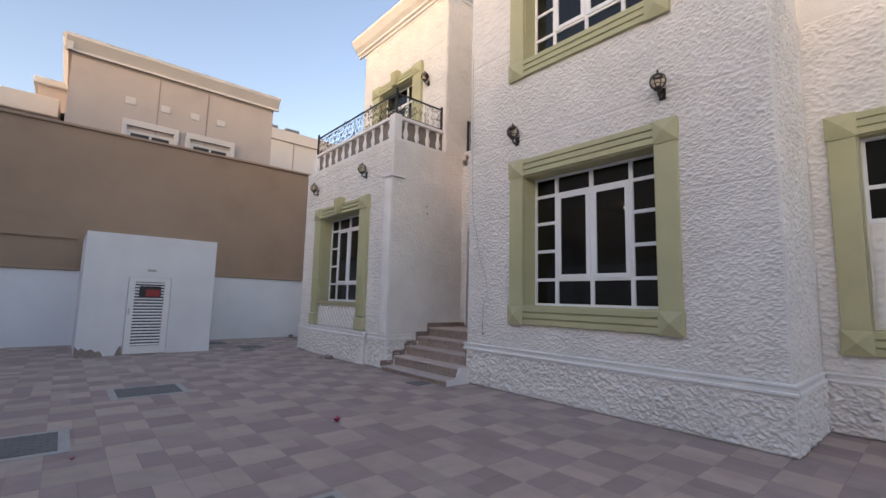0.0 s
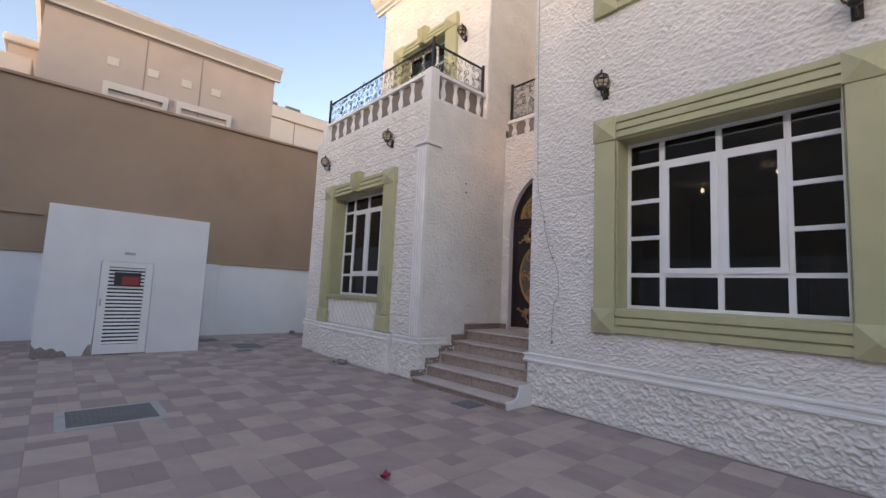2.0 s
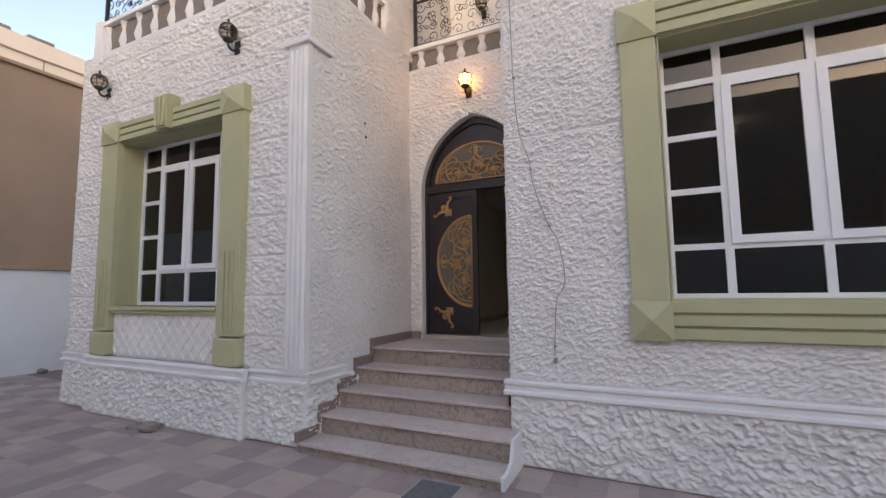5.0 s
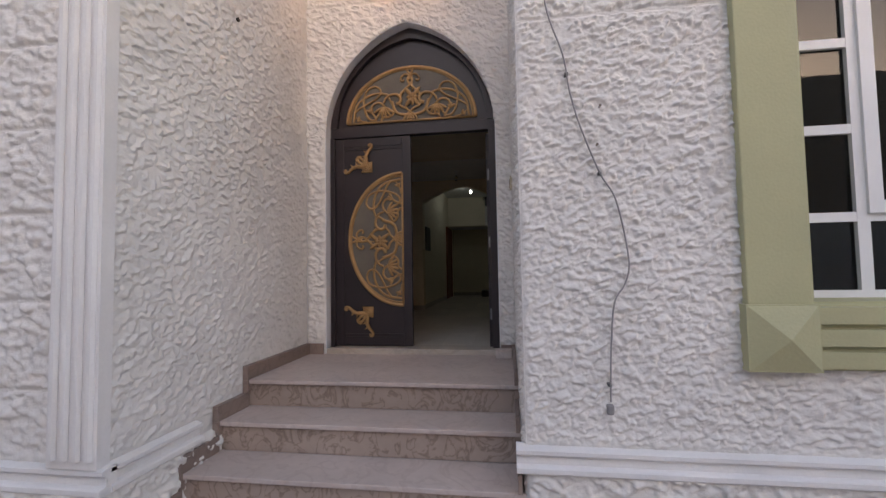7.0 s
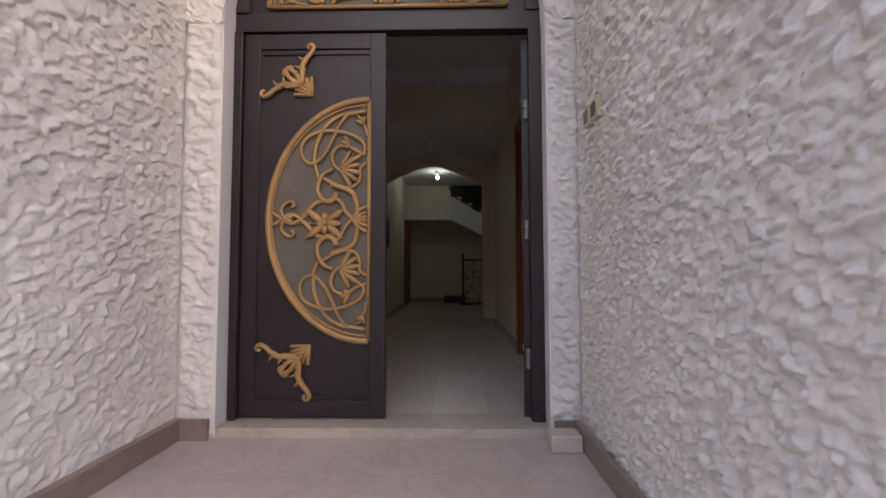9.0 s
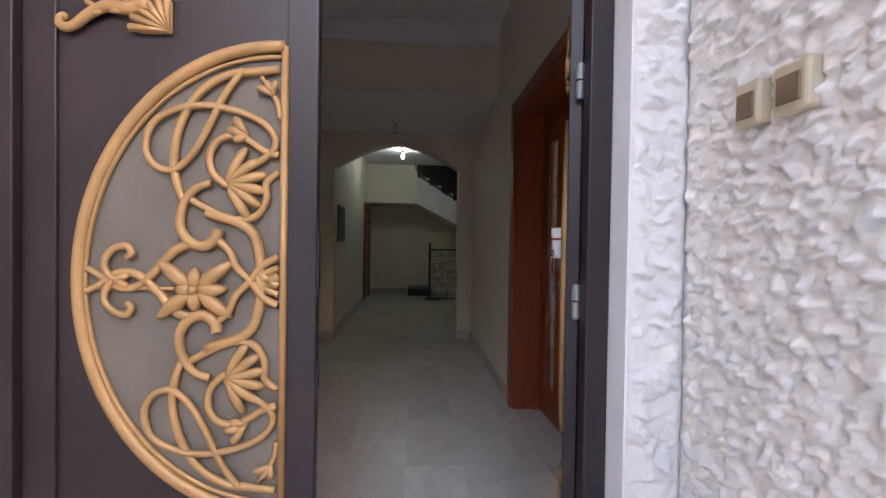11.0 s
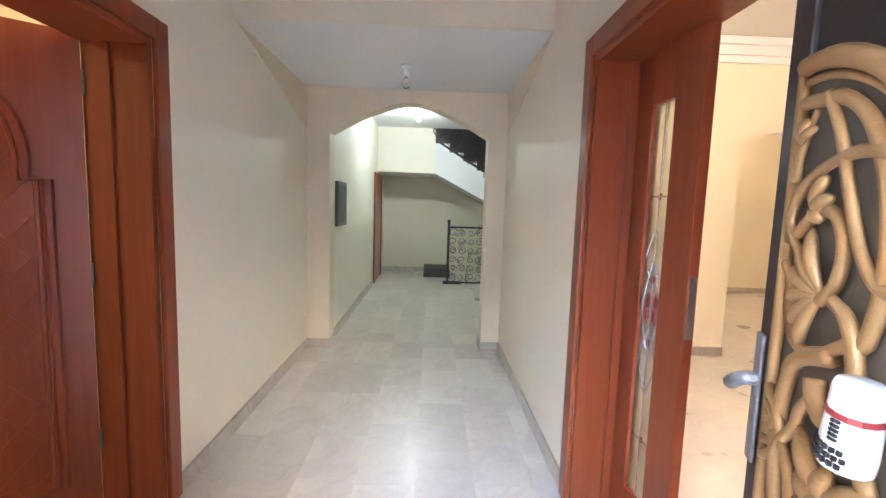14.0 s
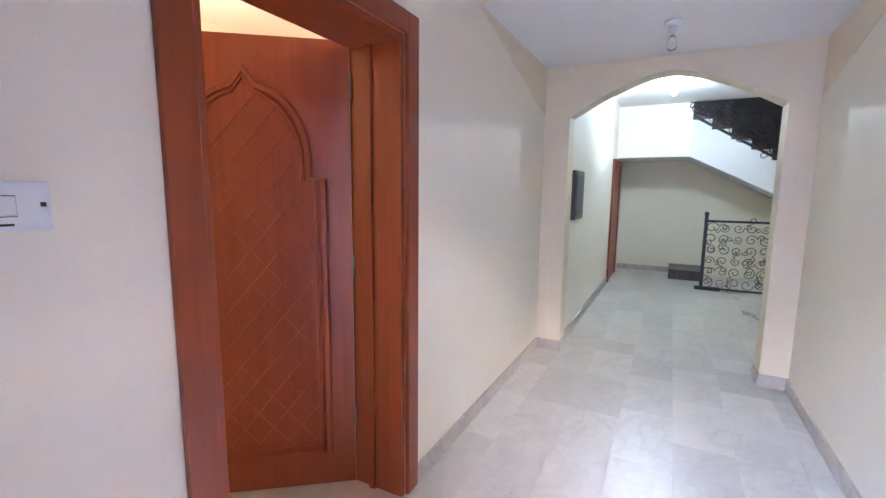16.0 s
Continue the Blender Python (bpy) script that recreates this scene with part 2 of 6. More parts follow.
def boxes(*rows, bevel=0.0):
    bm = bmesh.new()
    for r in rows:
        box(bm, *r, bevel=bevel)
    return bm


def finish(bm, name, mat, smooth=False):
    me = bpy.data.meshes.new(name)
    bmesh.ops.recalc_face_normals(bm, faces=bm.faces)
    bm.to_mesh(me)
    bm.free()
    me.materials.append(mat)
    if smooth:
        me.polygons.foreach_set("use_smooth", [True] * len(me.polygons))
    return me


def part(name, bm, mat, parent, label="", smooth=False):
    ob = new(name, finish(bm, name, mat, smooth))
    ob.parent = parent
    if label:
        ob["label"] = label
    return ob


def share(name, mesh, parent, m=None):
    ob = new(name, mesh)
    ob.parent = parent
    if m is not None:
        ob.matrix_basis = m
    return ob


def parts(name, mat, parent, *rows, bevel=0.0, label=""):
    """Like boxes, each a part of its own."""
    return [part(name, boxes(r, bevel=bevel), mat, parent, label) for r in rows]


def thing(name, label, category, m=None, group="", kind=""):
    ob = new(name)
    ob.empty_display_size = 0.1
    if m is not None:
        ob.matrix_basis = m
    return tagged(ob, label, category, group, kind)


def structure(name, bm, mat, label, category, smooth=False):
    return tagged(new(name, finish(bm, name, mat, smooth)), label, category, "", "structure")


def smooth_path(pts, steps=6, closed=False):
    """Catmull-Rom through the given points."""
    p = [Vector(q) for q in pts]
    n, out = len(p), []
    for i in range(n if closed else n - 1):
        a0 = p[(i - 1) % n] if closed or i > 0 else p[0] * 2 - p[1]
        a1, a2 = p[i], p[(i + 1) % n]
        a3 = p[(i + 2) % n] if closed or i + 2 < n else p[-1] * 2 - p[-2]
        for s in range(steps):
            t = s / steps
            out.append(0.5 * (2 * a1 + (a2 - a0) * t + (2 * a0 - 5 * a1 + 4 * a2 - a3) * t * t + (3 * a1 - a0 - 3 * a2 + a3) * t ** 3))
    if not closed:
        out.append(p[-1])
    return out


def tube(bm, pts, r, sides=6, closed=False, taper=None, flat=1.0, normal=None):
    """A round bar along pts; flat squashes it along normal."""
    pts = [Vector(q) for q in pts]
    n, rings = len(pts), []
    up = Vector(normal) if normal else Vector((0.31, 0.17, 0.93)).normalized()
    for i, q in enumerate(pts):
        d = (pts[(i + 1) % n] if closed or i + 1 < n else q) - (pts[i - 1] if closed or i > 0 else q)
        d = d.normalized() if d.length > 1e-9 else Vector((0, 0, 1))
        u = d.cross(up)
        u = u.normalized() if u.length > 1e-4 else d.orthogonal().normalized()
        w = u.cross(d).normalized()
        rad = r * (taper(i / max(1, n - 1)) if taper else 1.0)
        rings.append([bm.verts.new(q + u * (rad * math.cos(2 * math.pi * k / sides)) + w * (flat * rad * math.sin(2 * math.pi * k / sides))) for k in range(sides)])
    for i in range(n if closed else n - 1):
        a0, b0 = rings[i], rings[(i + 1) % n]
        for k in range(sides):
            bm.faces.new((a0[k], a0[(k + 1) % sides], b0[(k + 1) % sides], b0[k]))
    if not closed:
        bm.faces.new(rings[0])
        bm.faces.new(rings[-1])
    return bm


def lathe(bm, profile, sides=16, m=None):
    """Turns (radius, height) rows about z."""
    m = m or Matrix()
    rings = [[bm.verts.new(m @ Vector((r * math.cos(2 * math.pi * k / sides), r * math.sin(2 * math.pi * k / sides), z))) for k in range(sides)] for r, z in profile]
    for a0, b0 in zip(rings, rings[1:]):
        for k in range(sides):
            bm.faces.new((a0[k], a0[(k + 1) % sides], b0[(k + 1) % sides], b0[k]))
    bm.faces.new(rings[0])
    bm.faces.new(rings[-1])
    return bm


def prism(bm, outline, axis, a, b):
    """Extrudes a closed outline of (p, q) along the axis from a to b: x takes (y, z), y takes (x, z), z takes (x, y)."""
    def put(p, q, s):
        return {"x": (s, p, q), "y": (p, s, q), "z": (p, q, s)}[axis]
    lo = [bm.verts.new(put(p, q, a)) for p, q in outline]
    hi = [bm.verts.new(put(p, q, b)) for p, q in outline]
    caps = [bm.faces.new(lo), bm.faces.new(hi)]
    n = len(outline)
    for i in range(n):
        bm.faces.new((lo[i], lo[(i + 1) % n], hi[(i + 1) % n], hi[i]))
    for f in caps:
        f.normal_update()
    bmesh.ops.triangulate(bm, faces=caps, ngon_method="EAR_CLIP")
    return bm


def pierced(axis, a, b, p0, p1, z0, z1, holes=()):
    """A wall of the thickness a..b across the axis x or y, with rectangular holes (p0, p1, z0, z1) through it, as one closed skin."""
    ps = sorted({p0, p1, *[v for h in holes for v in h[:2] if p0 < v < p1]})
    zs = sorted({z0, z1, *[v for h in holes for v in h[2:] if z0 < v < z1]})
    solid = {}
    for i in range(len(ps) - 1):
        for j in range(len(zs) - 1):
            cp, cz = (ps[i] + ps[i + 1]) / 2, (zs[j] + zs[j + 1]) / 2
            solid[i, j] = not any(h[0] < cp < h[1] and h[2] < cz < h[3] for h in holes)
    bm = bmesh.new()
    seen = {}

    def v(p, z, s):
        k = (p, z, s)
        if k not in seen:
            seen[k] = bm.verts.new((s, p, z) if axis == "x" else (p, s, z))
        return seen[k]
    for (i, j), on in solid.items():
        if not on:
            continue
        q0, q1, w0, w1 = ps[i], ps[i + 1], zs[j], zs[j + 1]
        for s in (a, b):
            bm.faces.new((v(q0, w0, s), v(q1, w0, s), v(q1, w1, s), v(q0, w1, s)))
        for di, dj, c1, c2 in ((-1, 0, (q0, w0), (q0, w1)), (1, 0, (q1, w0), (q1, w1)), (0, -1, (q0, w0), (q1, w0)), (0, 1, (q0, w1), (q1, w1))):
            if not solid.get((i + di, j + dj), False):
                bm.faces.new((v(*c1, a), v(*c2, a), v(*c2, b), v(*c1, b)))
    return bm


def arch_points(p0, p1, spring, apex, n=14, pointed=True):
    """The curve of an arch from p1 over the apex to p0."""
    half, rise, mid = (p1 - p0) / 2, apex - spring, (p0 + p1) / 2
    out = []
    if pointed:
        R = (half * half + rise * rise) / (2 * half)
        top = math.asin(min(1, rise / R)) if R >= half else math.pi - math.asin(rise / R)
        for k in range(n + 1):
            t = top * k / n
            out.append((p1 - R + R * math.cos(t), spring + R * math.sin(t)))
        out += [(2 * mid - p, z) for p, z in reversed(out[:-1])]
    else:
        R = (half * half + rise * rise) / (2 * rise)
        s = math.asin(half / R)
        for k in range(2 * n + 1):
            t = s - 2 * s * k / (2 * n)
            y = math.sin(t) / math.sin(s)
            out.append((mid + half * y, spring + rise * (1 - abs(y) ** 1.55)))
    return out


def lattice_noise(u, v, seed):
    """Smooth value noise on arrays."""
    rs = np.random.RandomState(seed)
    tab = rs.rand(256, 256)
    iu, iv = np.floor(u).astype(int), np.floor(v).astype(int)
    fu, fv = u - iu, v - iv
    fu, fv = fu * fu * (3 - 2 * fu), fv * fv * (3 - 2 * fv)
    g = lambda i, j: tab[i % 256, j % 256]
    return (g(iu, iv) * (1 - fu) + g(iu + 1, iv) * fu) * (1 - fv) + (g(iu, iv + 1) * (1 - fu) + g(iu + 1, iv + 1) * fu) * fv


def rock_height(u, v, seed, amp, fine=1.0, slant=1.0, cut=0.625):
    """Hand-thrown rough plaster: short slanting crests with undercut lower edges, over a lumpy ground."""
    u, v = u * fine, v * fine
    wu = u + 0.030 * (lattice_noise(u * 20, v * 20, seed + 5) - 0.5)
    wv = v + 0.030 * (lattice_noise(u * 20, v * 20, seed + 6) - 0.5)
    total = 0.16 * lattice_noise(u * 52, v * 60, seed + 2) + 0.2 * lattice_noise(u * 11, v * 13, seed + 9)
    for k, (turn, fp, fq, wt) in enumerate(((0.30, 17.0, 36.0, 0.85), (0.62, 21.0, 43.0, 0.7), (-0.12, 15.0, 40.0, 0.5))):
        c, s = math.cos(turn * slant), math.sin(turn * slant)
        p, q = c * wu + s * wv, -s * wu + c * wv
        crest = 0
        for back, keep in ((0.0, 1.0), (0.008, 0.72), (0.016, 0.46), (0.026, 0.24), (0.036, 0.1)):
            n = lattice_noise(p * fp + 3.1 * k, (q - back) * fq, seed + 10 + k)
            e = np.clip((n - cut) / 0.05, 0, 1)
            crest = np.maximum(crest, keep * e * (0.45 + 1.6 * (n - 0.45)))
        total = total + wt * crest
    return amp * total


def stucco_facing(name, origin, along, out, width, height, step, seed, parent, holes=(), amp=0.0125, mat=None, courses=(), fine=1.3, slant=1.0, close=None):
    """A sheet of rough stucco in front of a wall: along is the way to the side, z the height, out the way out."""
    nu, nv = max(2, int(round(width / step)) + 1), max(2, int(round(height / step / 0.8)) + 1)
    us, vs = np.linspace(0, width, nu), np.linspace(0, height, nv)
    if close:
        # a closer mesh where the path passes near: from u0 on, and up to v1
        u0, v1, st = close
        us = np.concatenate([np.arange(0, u0, step), np.linspace(u0, width, int((width - u0) / st))])
        vs = np.concatenate([np.arange(0, v1, st), np.linspace(v1, height, int((height - v1) / step))])
        nu, nv = len(us), len(vs)
    uu, vv = np.meshgrid(us, vs, indexing="ij")
    h = rock_height(uu + seed * 1.7, vv, seed, amp, fine, slant)
    for cz in courses:
        h = h * (1 - 0.85 * np.exp(-((vv - cz) / 0.012) ** 2)) - 0.004 * np.exp(-((vv - cz) / 0.01) ** 2)
    rim = np.minimum.reduce([uu, width - uu, vv, height - vv])
    h = h * np.clip(rim / 0.03, 0.25, 1)
    h[0, :], h[-1, :], h[:, 0], h[:, -1] = -0.02, -0.02, -0.02, -0.02
    o, al, ou = np.array(origin, float), np.array(along, float), np.array(out, float)
    co = o + uu[..., None] * al + vv[..., None] * np.array([0, 0, 1.0]) + h[..., None] * ou
    idx = np.arange(nu * nv).reshape(nu, nv)
    cu, cv = (uu[:-1, :-1] + uu[1:, 1:]) / 2, (vv[:-1, :-1] + vv[1:, 1:]) / 2
    keep = np.ones(cu.shape, bool)
    for a0, a1, b0, b1 in holes:
        keep &= ~((cu > a0) & (cu < a1) & (cv > b0) & (cv < b1))
    quads = np.stack([idx[:-1, :-1], idx[1:, :-1], idx[1:, 1:], idx[:-1, 1:]], -1)[keep]
    nrm = np.cross(al, [0, 0, 1.0])
    if nrm @ ou < 0:
        quads = quads[:, ::-1]
    used = np.unique(quads)
    remap = np.full(nu * nv, -1)
    remap[used] = np.arange(len(used))
    me = bpy.data.meshes.new(name)
    me.from_pydata(co.reshape(-1, 3)[used].tolist(), [], remap[quads].tolist())
    me.materials.append(mat or STUCCO)
    me.polygons.foreach_set("use_smooth", [True] * len(me.polygons))
    ob = new(name, me)
    ob.parent = parent
    ob["label"] = "rough white hand-thrown stucco facing"
    return ob


# ---------------------------------------------------------------- plan
FACADE, CORNER_R, CORNER_L = 6.27, 1.45, 6.20      # street face of the main house and its two corners
RECESS = 7.82                                      # face set back beside the house corner
DOORWALL, REC_L = 7.93, 8.17                        # wall with the entrance door, and the annexe's flank
ANNEX, ANNEX_END = 5.82, 12.65
LAND, FLOOR = 0.85, 0.89
HALL_R, HALL_L = 6.2, 8.04
ARCHX = 12.0
TOP = 9.6
PLINTH = 0.64

# ---------------------------------------------------------------- ground
ground = structure("ground", boxes((-400, 400, -400, 400, -0.6, -0.06)), SAND, "sandy ground under the paving out to the horizon", "ground")

# ---------------------------------------------------------------- main house, outside walls
W1 = (2.74, 4.88, 1.42, 3.57)      # opening of the ground-floor window
W1U = (2.80, 4.88, 5.64, 7.80)
wall_main = structure("wall_main", pierced("x", FACADE, FACADE + 0.34, CORNER_R, CORNER_L, -0.1, TOP, (W1, W1U)), STUCCO,
                      "white rough stucco street wall of the main house", "wall")
wall_side = structure("wall_side", boxes((FACADE + 0.34, RECESS, CORNER_R, CORNER_R + 0.25, -0.1, TOP)), STUCCO, "white stucco return wall at the house corner", "wall")
W3 = (-0.9, 0.95, 1.25, 3.62)
wall_recess = structure("wall_recess", pierced("x", RECESS, RECESS + 0.3, -6.0, CORNER_R + 0.25, -0.1, TOP, (W3,)), STUCCO, "white stucco wall set back beside the corner", "wall")
flank_r = structure("wall_porch_right", boxes((FACADE + 0.34, DOORWALL, CORNER_L - 0.2, CORNER_L, -0.1, TOP)), STUCCO, "white stucco flank wall of the entrance recess", "wall")
# annexe
W2 = (9.40, 11.47, 1.37, 3.585)
wall_annex = structure("wall_annex", pierced("x", ANNEX, ANNEX + 0.34, REC_L, ANNEX_END, -0.1, 5.05, (W2,)), STUCCO, "white coursed stucco street wall of the annexe", "wall")
flank_l = structure("wall_porch_left", boxes((ANNEX + 0.34, DOORWALL, REC_L, REC_L + 0.2, -0.1, 5.05)), STUCCO, "white stucco flank wall of the annexe beside the steps", "wall")
wall_annex_end = structure("wall_annex_end", boxes((ANNEX + 0.34, 12.6, ANNEX_END - 0.2, ANNEX_END, -0.1, 5.05)), STUCCO, "white stucco end wall of the annexe", "wall")
terrace = structure("terrace_floor", boxes((ANNEX + 0.34, 7.3, REC_L + 0.2, ANNEX_END - 0.2, 4.85, 5.0)), CONCRETE, "concrete roof terrace over the annexe", "floor")
UX, UTOP = 7.3, 9.35
UW = (9.48, 11.12, 5.0, 7.5)
wall_upper = structure("wall_upper", pierced("x", UX, UX + 0.3, REC_L, 12.15, 5.0, UTOP, (UW,)), STUCCO, "white stucco upper-storey wall behind the terrace", "wall")
wall_upper_flank = structure("wall_upper_flank", boxes((UX + 0.3, 12.0, REC_L, REC_L + 0.25, 5.0, UTOP)), STUCCO, "white stucco flank of the upper storey", "wall")
structure("wall_upper_end", boxes((UX + 0.3, 12.0, 11.9, 12.15, 5.05, UTOP)), STUCCO, "white stucco end of the upper storey", "wall")
structure("wall_upper_back", boxes((11.75, 12.0, REC_L + 0.25, 11.9, 5.05, UTOP)), STUCCO, "white stucco back of the upper storey", "wall")
structure("roof_upper", boxes((UX + 0.3, 11.75, REC_L + 0.25, 11.9, UTOP - 0.2, UTOP - 0.02)), CONCRETE, "flat concrete roof of the upper storey", "roof")
# entrance wall with a pointed-arch opening
DY0, DY1, SPRING, APEX = 6.355, 7.978, 2.93, 3.98
bm = bmesh.new()
arch = arch_points(DY0, DY1, SPRING, APEX)
prism(bm, [(CORNER_L - 0.2, LAND - 0.3), (DY0, LAND - 0.3)] + [(p, z) for p, z in reversed(arch)] + [(DY1, LAND - 0.3), (REC_L + 0.2, LAND - 0.3), (REC_L + 0.2, 4.83), (CORNER_L - 0.2, 4.83)], "x", DOORWALL, DOORWALL + 0.2)
wall_entrance = structure("wall_entrance", bm, PLAIN_WHITE, "white stucco entrance wall with a pointed-arch doorway", "wall")
# balcony over the door
structure("balcony_floor", boxes((DOORWALL + 0.2, 9.5, CORNER_L, REC_L, 4.68, 4.83)), CONCRETE, "concrete floor of the small balcony", "floor")
wall_balcony = structure("wall_balcony_back", boxes((9.5, 9.7, CORNER_L - 0.2, REC_L + 0.25, 4.6, TOP)), STUCCO, "white stucco wall behind the small balcony", "wall")
structure("wall_main_upper_flank", boxes((DOORWALL, 9.5, CORNER_L - 0.2, CORNER_L, 4.83, TOP)), STUCCO, "white stucco flank above the balcony", "wall")
structure("roof_main", boxes((FACADE + 0.34, 16.9, CORNER_R + 0.25, CORNER_L - 0.2, 4.3, 4.6)), CONCRETE, "concrete slab over the ground floor", "roof")
structure("roof_main_upper", boxes((FACADE + 0.34, 16.9, CORNER_R + 0.25, CORNER_L - 0.2, TOP - 0.3, TOP - 0.02)), CONCRETE, "flat concrete roof", "roof")

# rough facings
stucco_facing("stucco_facing", (FACADE - 0.0, CORNER_R, 0.715), (0, 1, 0), (-1, 0, 0), CORNER_L - CORNER_R, 5.225, 0.0105, 3, wall_main, fine=1.75, amp=0.0108, slant=-1.0, close=(3.5, 2.9, 0.0056),
              holes=[(W1[0] - 0.2 - CORNER_R, W1[1] + 0.2 - CORNER_R, W1[2] - 0.94, W1[3] - 0.54), (W1U[0] - 0.2 - CORNER_R, W1U[1] + 0.2 - CORNER_R, 4.7, 9)], courses=(2.2, 3.5))
stucco_facing("stucco_facing", (FACADE, CORNER_R, 5.94), (0, 1, 0), (-1, 0, 0), CORNER_L - CORNER_R, 3.6, 0.03, 4, wall_main,
              holes=[(W1U[0] - 0.2 - CORNER_R, W1U[1] + 0.2 - CORNER_R, -1, W1U[3] - 5.94 + 0.2)])
stucco_facing("stucco_facing", (FACADE - 0.02, CORNER_R - 0.02, 0.0), (0, 1, 0), (-1, 0, 0), CORNER_L - CORNER_R + 0.02, 0.62, 0.009, 5, wall_main, amp=0.017, fine=1.25, slant=1.5)
stucco_facing("stucco_facing", (FACADE, CORNER_R, 0.715), (1, 0, 0), (0, -1, 0), RECESS - FACADE, 4.6, 0.012, 6, wall_side)
stucco_facing("stucco_facing", (FACADE, CORNER_R - 0.02, 0.0), (1, 0, 0), (0, -1, 0), RECESS - FACADE, 0.62, 0.012, 7, wall_side, amp=0.021)
stucco_facing("stucco_facing", (RECESS, -2.0, 0.715), (0, 1, 0), (-1, 0, 0), CORNER_R + 2.0, 4.6, 0.015, 8, wall_recess,
              holes=[(W3[0] - 0.2 + 2, W3[1] + 0.2 + 2, W3[2] - 0.94, W3[3] - 0.54)])
stucco_facing("stucco_facing", (RECESS - 0.02, -2.0, 0.0), (0, 1, 0), (-1, 0, 0), CORNER_R + 2.0, 0.62, 0.015, 9, wall_recess, amp=0.021)
stucco_facing("stucco_facing", (FACADE, CORNER_L, 0.3), (1, 0, 0), (0, 1, 0), DOORWALL - FACADE, 3.4, 0.0055, 10, flank_r, fine=1.9, amp=0.0105, slant=-1.0)
stucco_facing("stucco_facing", (FACADE, CORNER_L, 3.69), (1, 0, 0), (0, 1, 0), DOORWALL - FACADE, 3.2, 0.012, 20, flank_r)
stucco_facing("stucco_facing", (ANNEX, REC_L, 0.72), (1, 0, 0), (0, -1, 0), DOORWALL - ANNEX, 4.3, 0.0075, 11, flank_l, fine=1.4, amp=0.0078)
stucco_facing("stucco_facing", (ANNEX - 0.02, REC_L - 0.02, 0.0), (1, 0, 0), (0, -1, 0), 0.9, 0.62, 0.01, 12, flank_l, amp=0.019)
stucco_facing("stucco_facing", (UX, REC_L, 5.0), (1, 0, 0), (0, -1, 0), 2.2, UTOP - 5.0, 0.025, 13, wall_upper_flank)
stucco_facing("stucco_facing", (ANNEX, REC_L, 0.71), (0, 1, 0), (-1, 0, 0), ANNEX_END - REC_L, 4.3, 0.012, 14, wall_annex,
              holes=[(W2[0] - 0.2 - REC_L, W2[1] + 0.14 - REC_L, -0.1, W2[3] - 0.72 + 0.14)], amp=0.014, courses=(0.35, 0.78, 1.21, 1.64, 2.07, 2.5, 2.93, 3.36, 3.79, 4.1))
stucco_facing("stucco_facing", (ANNEX - 0.03, REC_L - 0.02, 0.0), (0, 1, 0), (-1, 0, 0), ANNEX_END - REC_L + 0.02, 0.62, 0.012, 15, wall_annex, amp=0.019)
stucco_facing("stucco_facing", (ANNEX - 0.12, 8.93, 0.0), (0, 1, 0), (-1, 0, 0), 2.95, 0.62, 0.012, 16, wall_annex, amp=0.019)
part("plinth_bay", boxes((ANNEX - 0.118, ANNEX - 0.02, 8.94, 11.87, -0.05, 0.62)), STUCCO, wall_annex)
stucco_facing("stucco_facing", (UX, REC_L, 5.0), (0, 1, 0), (-1, 0, 0), 12.15 - REC_L, UTOP - 5.0, 0.025, 17, wall_upper,
              holes=[(UW[0] - 0.15 - REC_L, UW[1] + 0.15 - REC_L, -0.1, 2.65)], amp=0.013, courses=(0.5, 1.0, 1.5, 2.0, 2.5, 3.0, 3.5, 4.0))
stucco_facing("stucco_facing", (DOORWALL - 0.004, DY1, LAND), (0, 1, 0), (-1, 0, 0), REC_L - DY1, SPRING - LAND, 0.009, 18, wall_entrance, amp=0.013)
stucco_facing("stucco_facing", (DOORWALL - 0.004, CORNER_L, LAND), (0, 1, 0), (-1, 0, 0), DY0 - CORNER_L, SPRING - LAND, 0.007, 19, wall_entrance, amp=0.013)


def spandrel(lo, hi, seed):
    """Rough facing between the arch band and the top of the entrance wall."""
    st = 0.012
    ys, zs = np.arange(lo, hi + st, st), np.arange(SPRING - 0.02, 4.82, st)
    yy, zz = np.meshgrid(ys, zs, indexing="ij")
    h = rock_height(yy, zz, seed, 0.011, 1.2)
    h *= 1 - 0.9 * np.exp(-((zz - 4.2) / 0.012) ** 2)
    out = arch_points(DY0, DY1, SPRING, APEX, 30)
    ya, za = np.array([p for p, _ in out])[::-1], np.array([z for _, z in out])[::-1]
    line = np.interp(yy, ya, za, left=0.0, right=0.0)
    idx = np.arange(yy.size).reshape(yy.shape)
    keep = (zz > line)[:-1, :-1] | (zz > line)[1:, :-1]
    q = np.stack([idx[:-1, :-1], idx[:-1, 1:], idx[1:, 1:], idx[1:, :-1]], -1)[keep]
    me = bpy.data.meshes.new("stucco_facing")
    co = np.stack([DOORWALL - 0.004 - h, yy, zz], -1)
    me.from_pydata(co.reshape(-1, 3).tolist(), [], q.tolist())
    me.materials.append(STUCCO)
    ob = new("stucco_facing", me)
    ob.parent = wall_entrance


spandrel(CORNER_L, REC_L, 21)


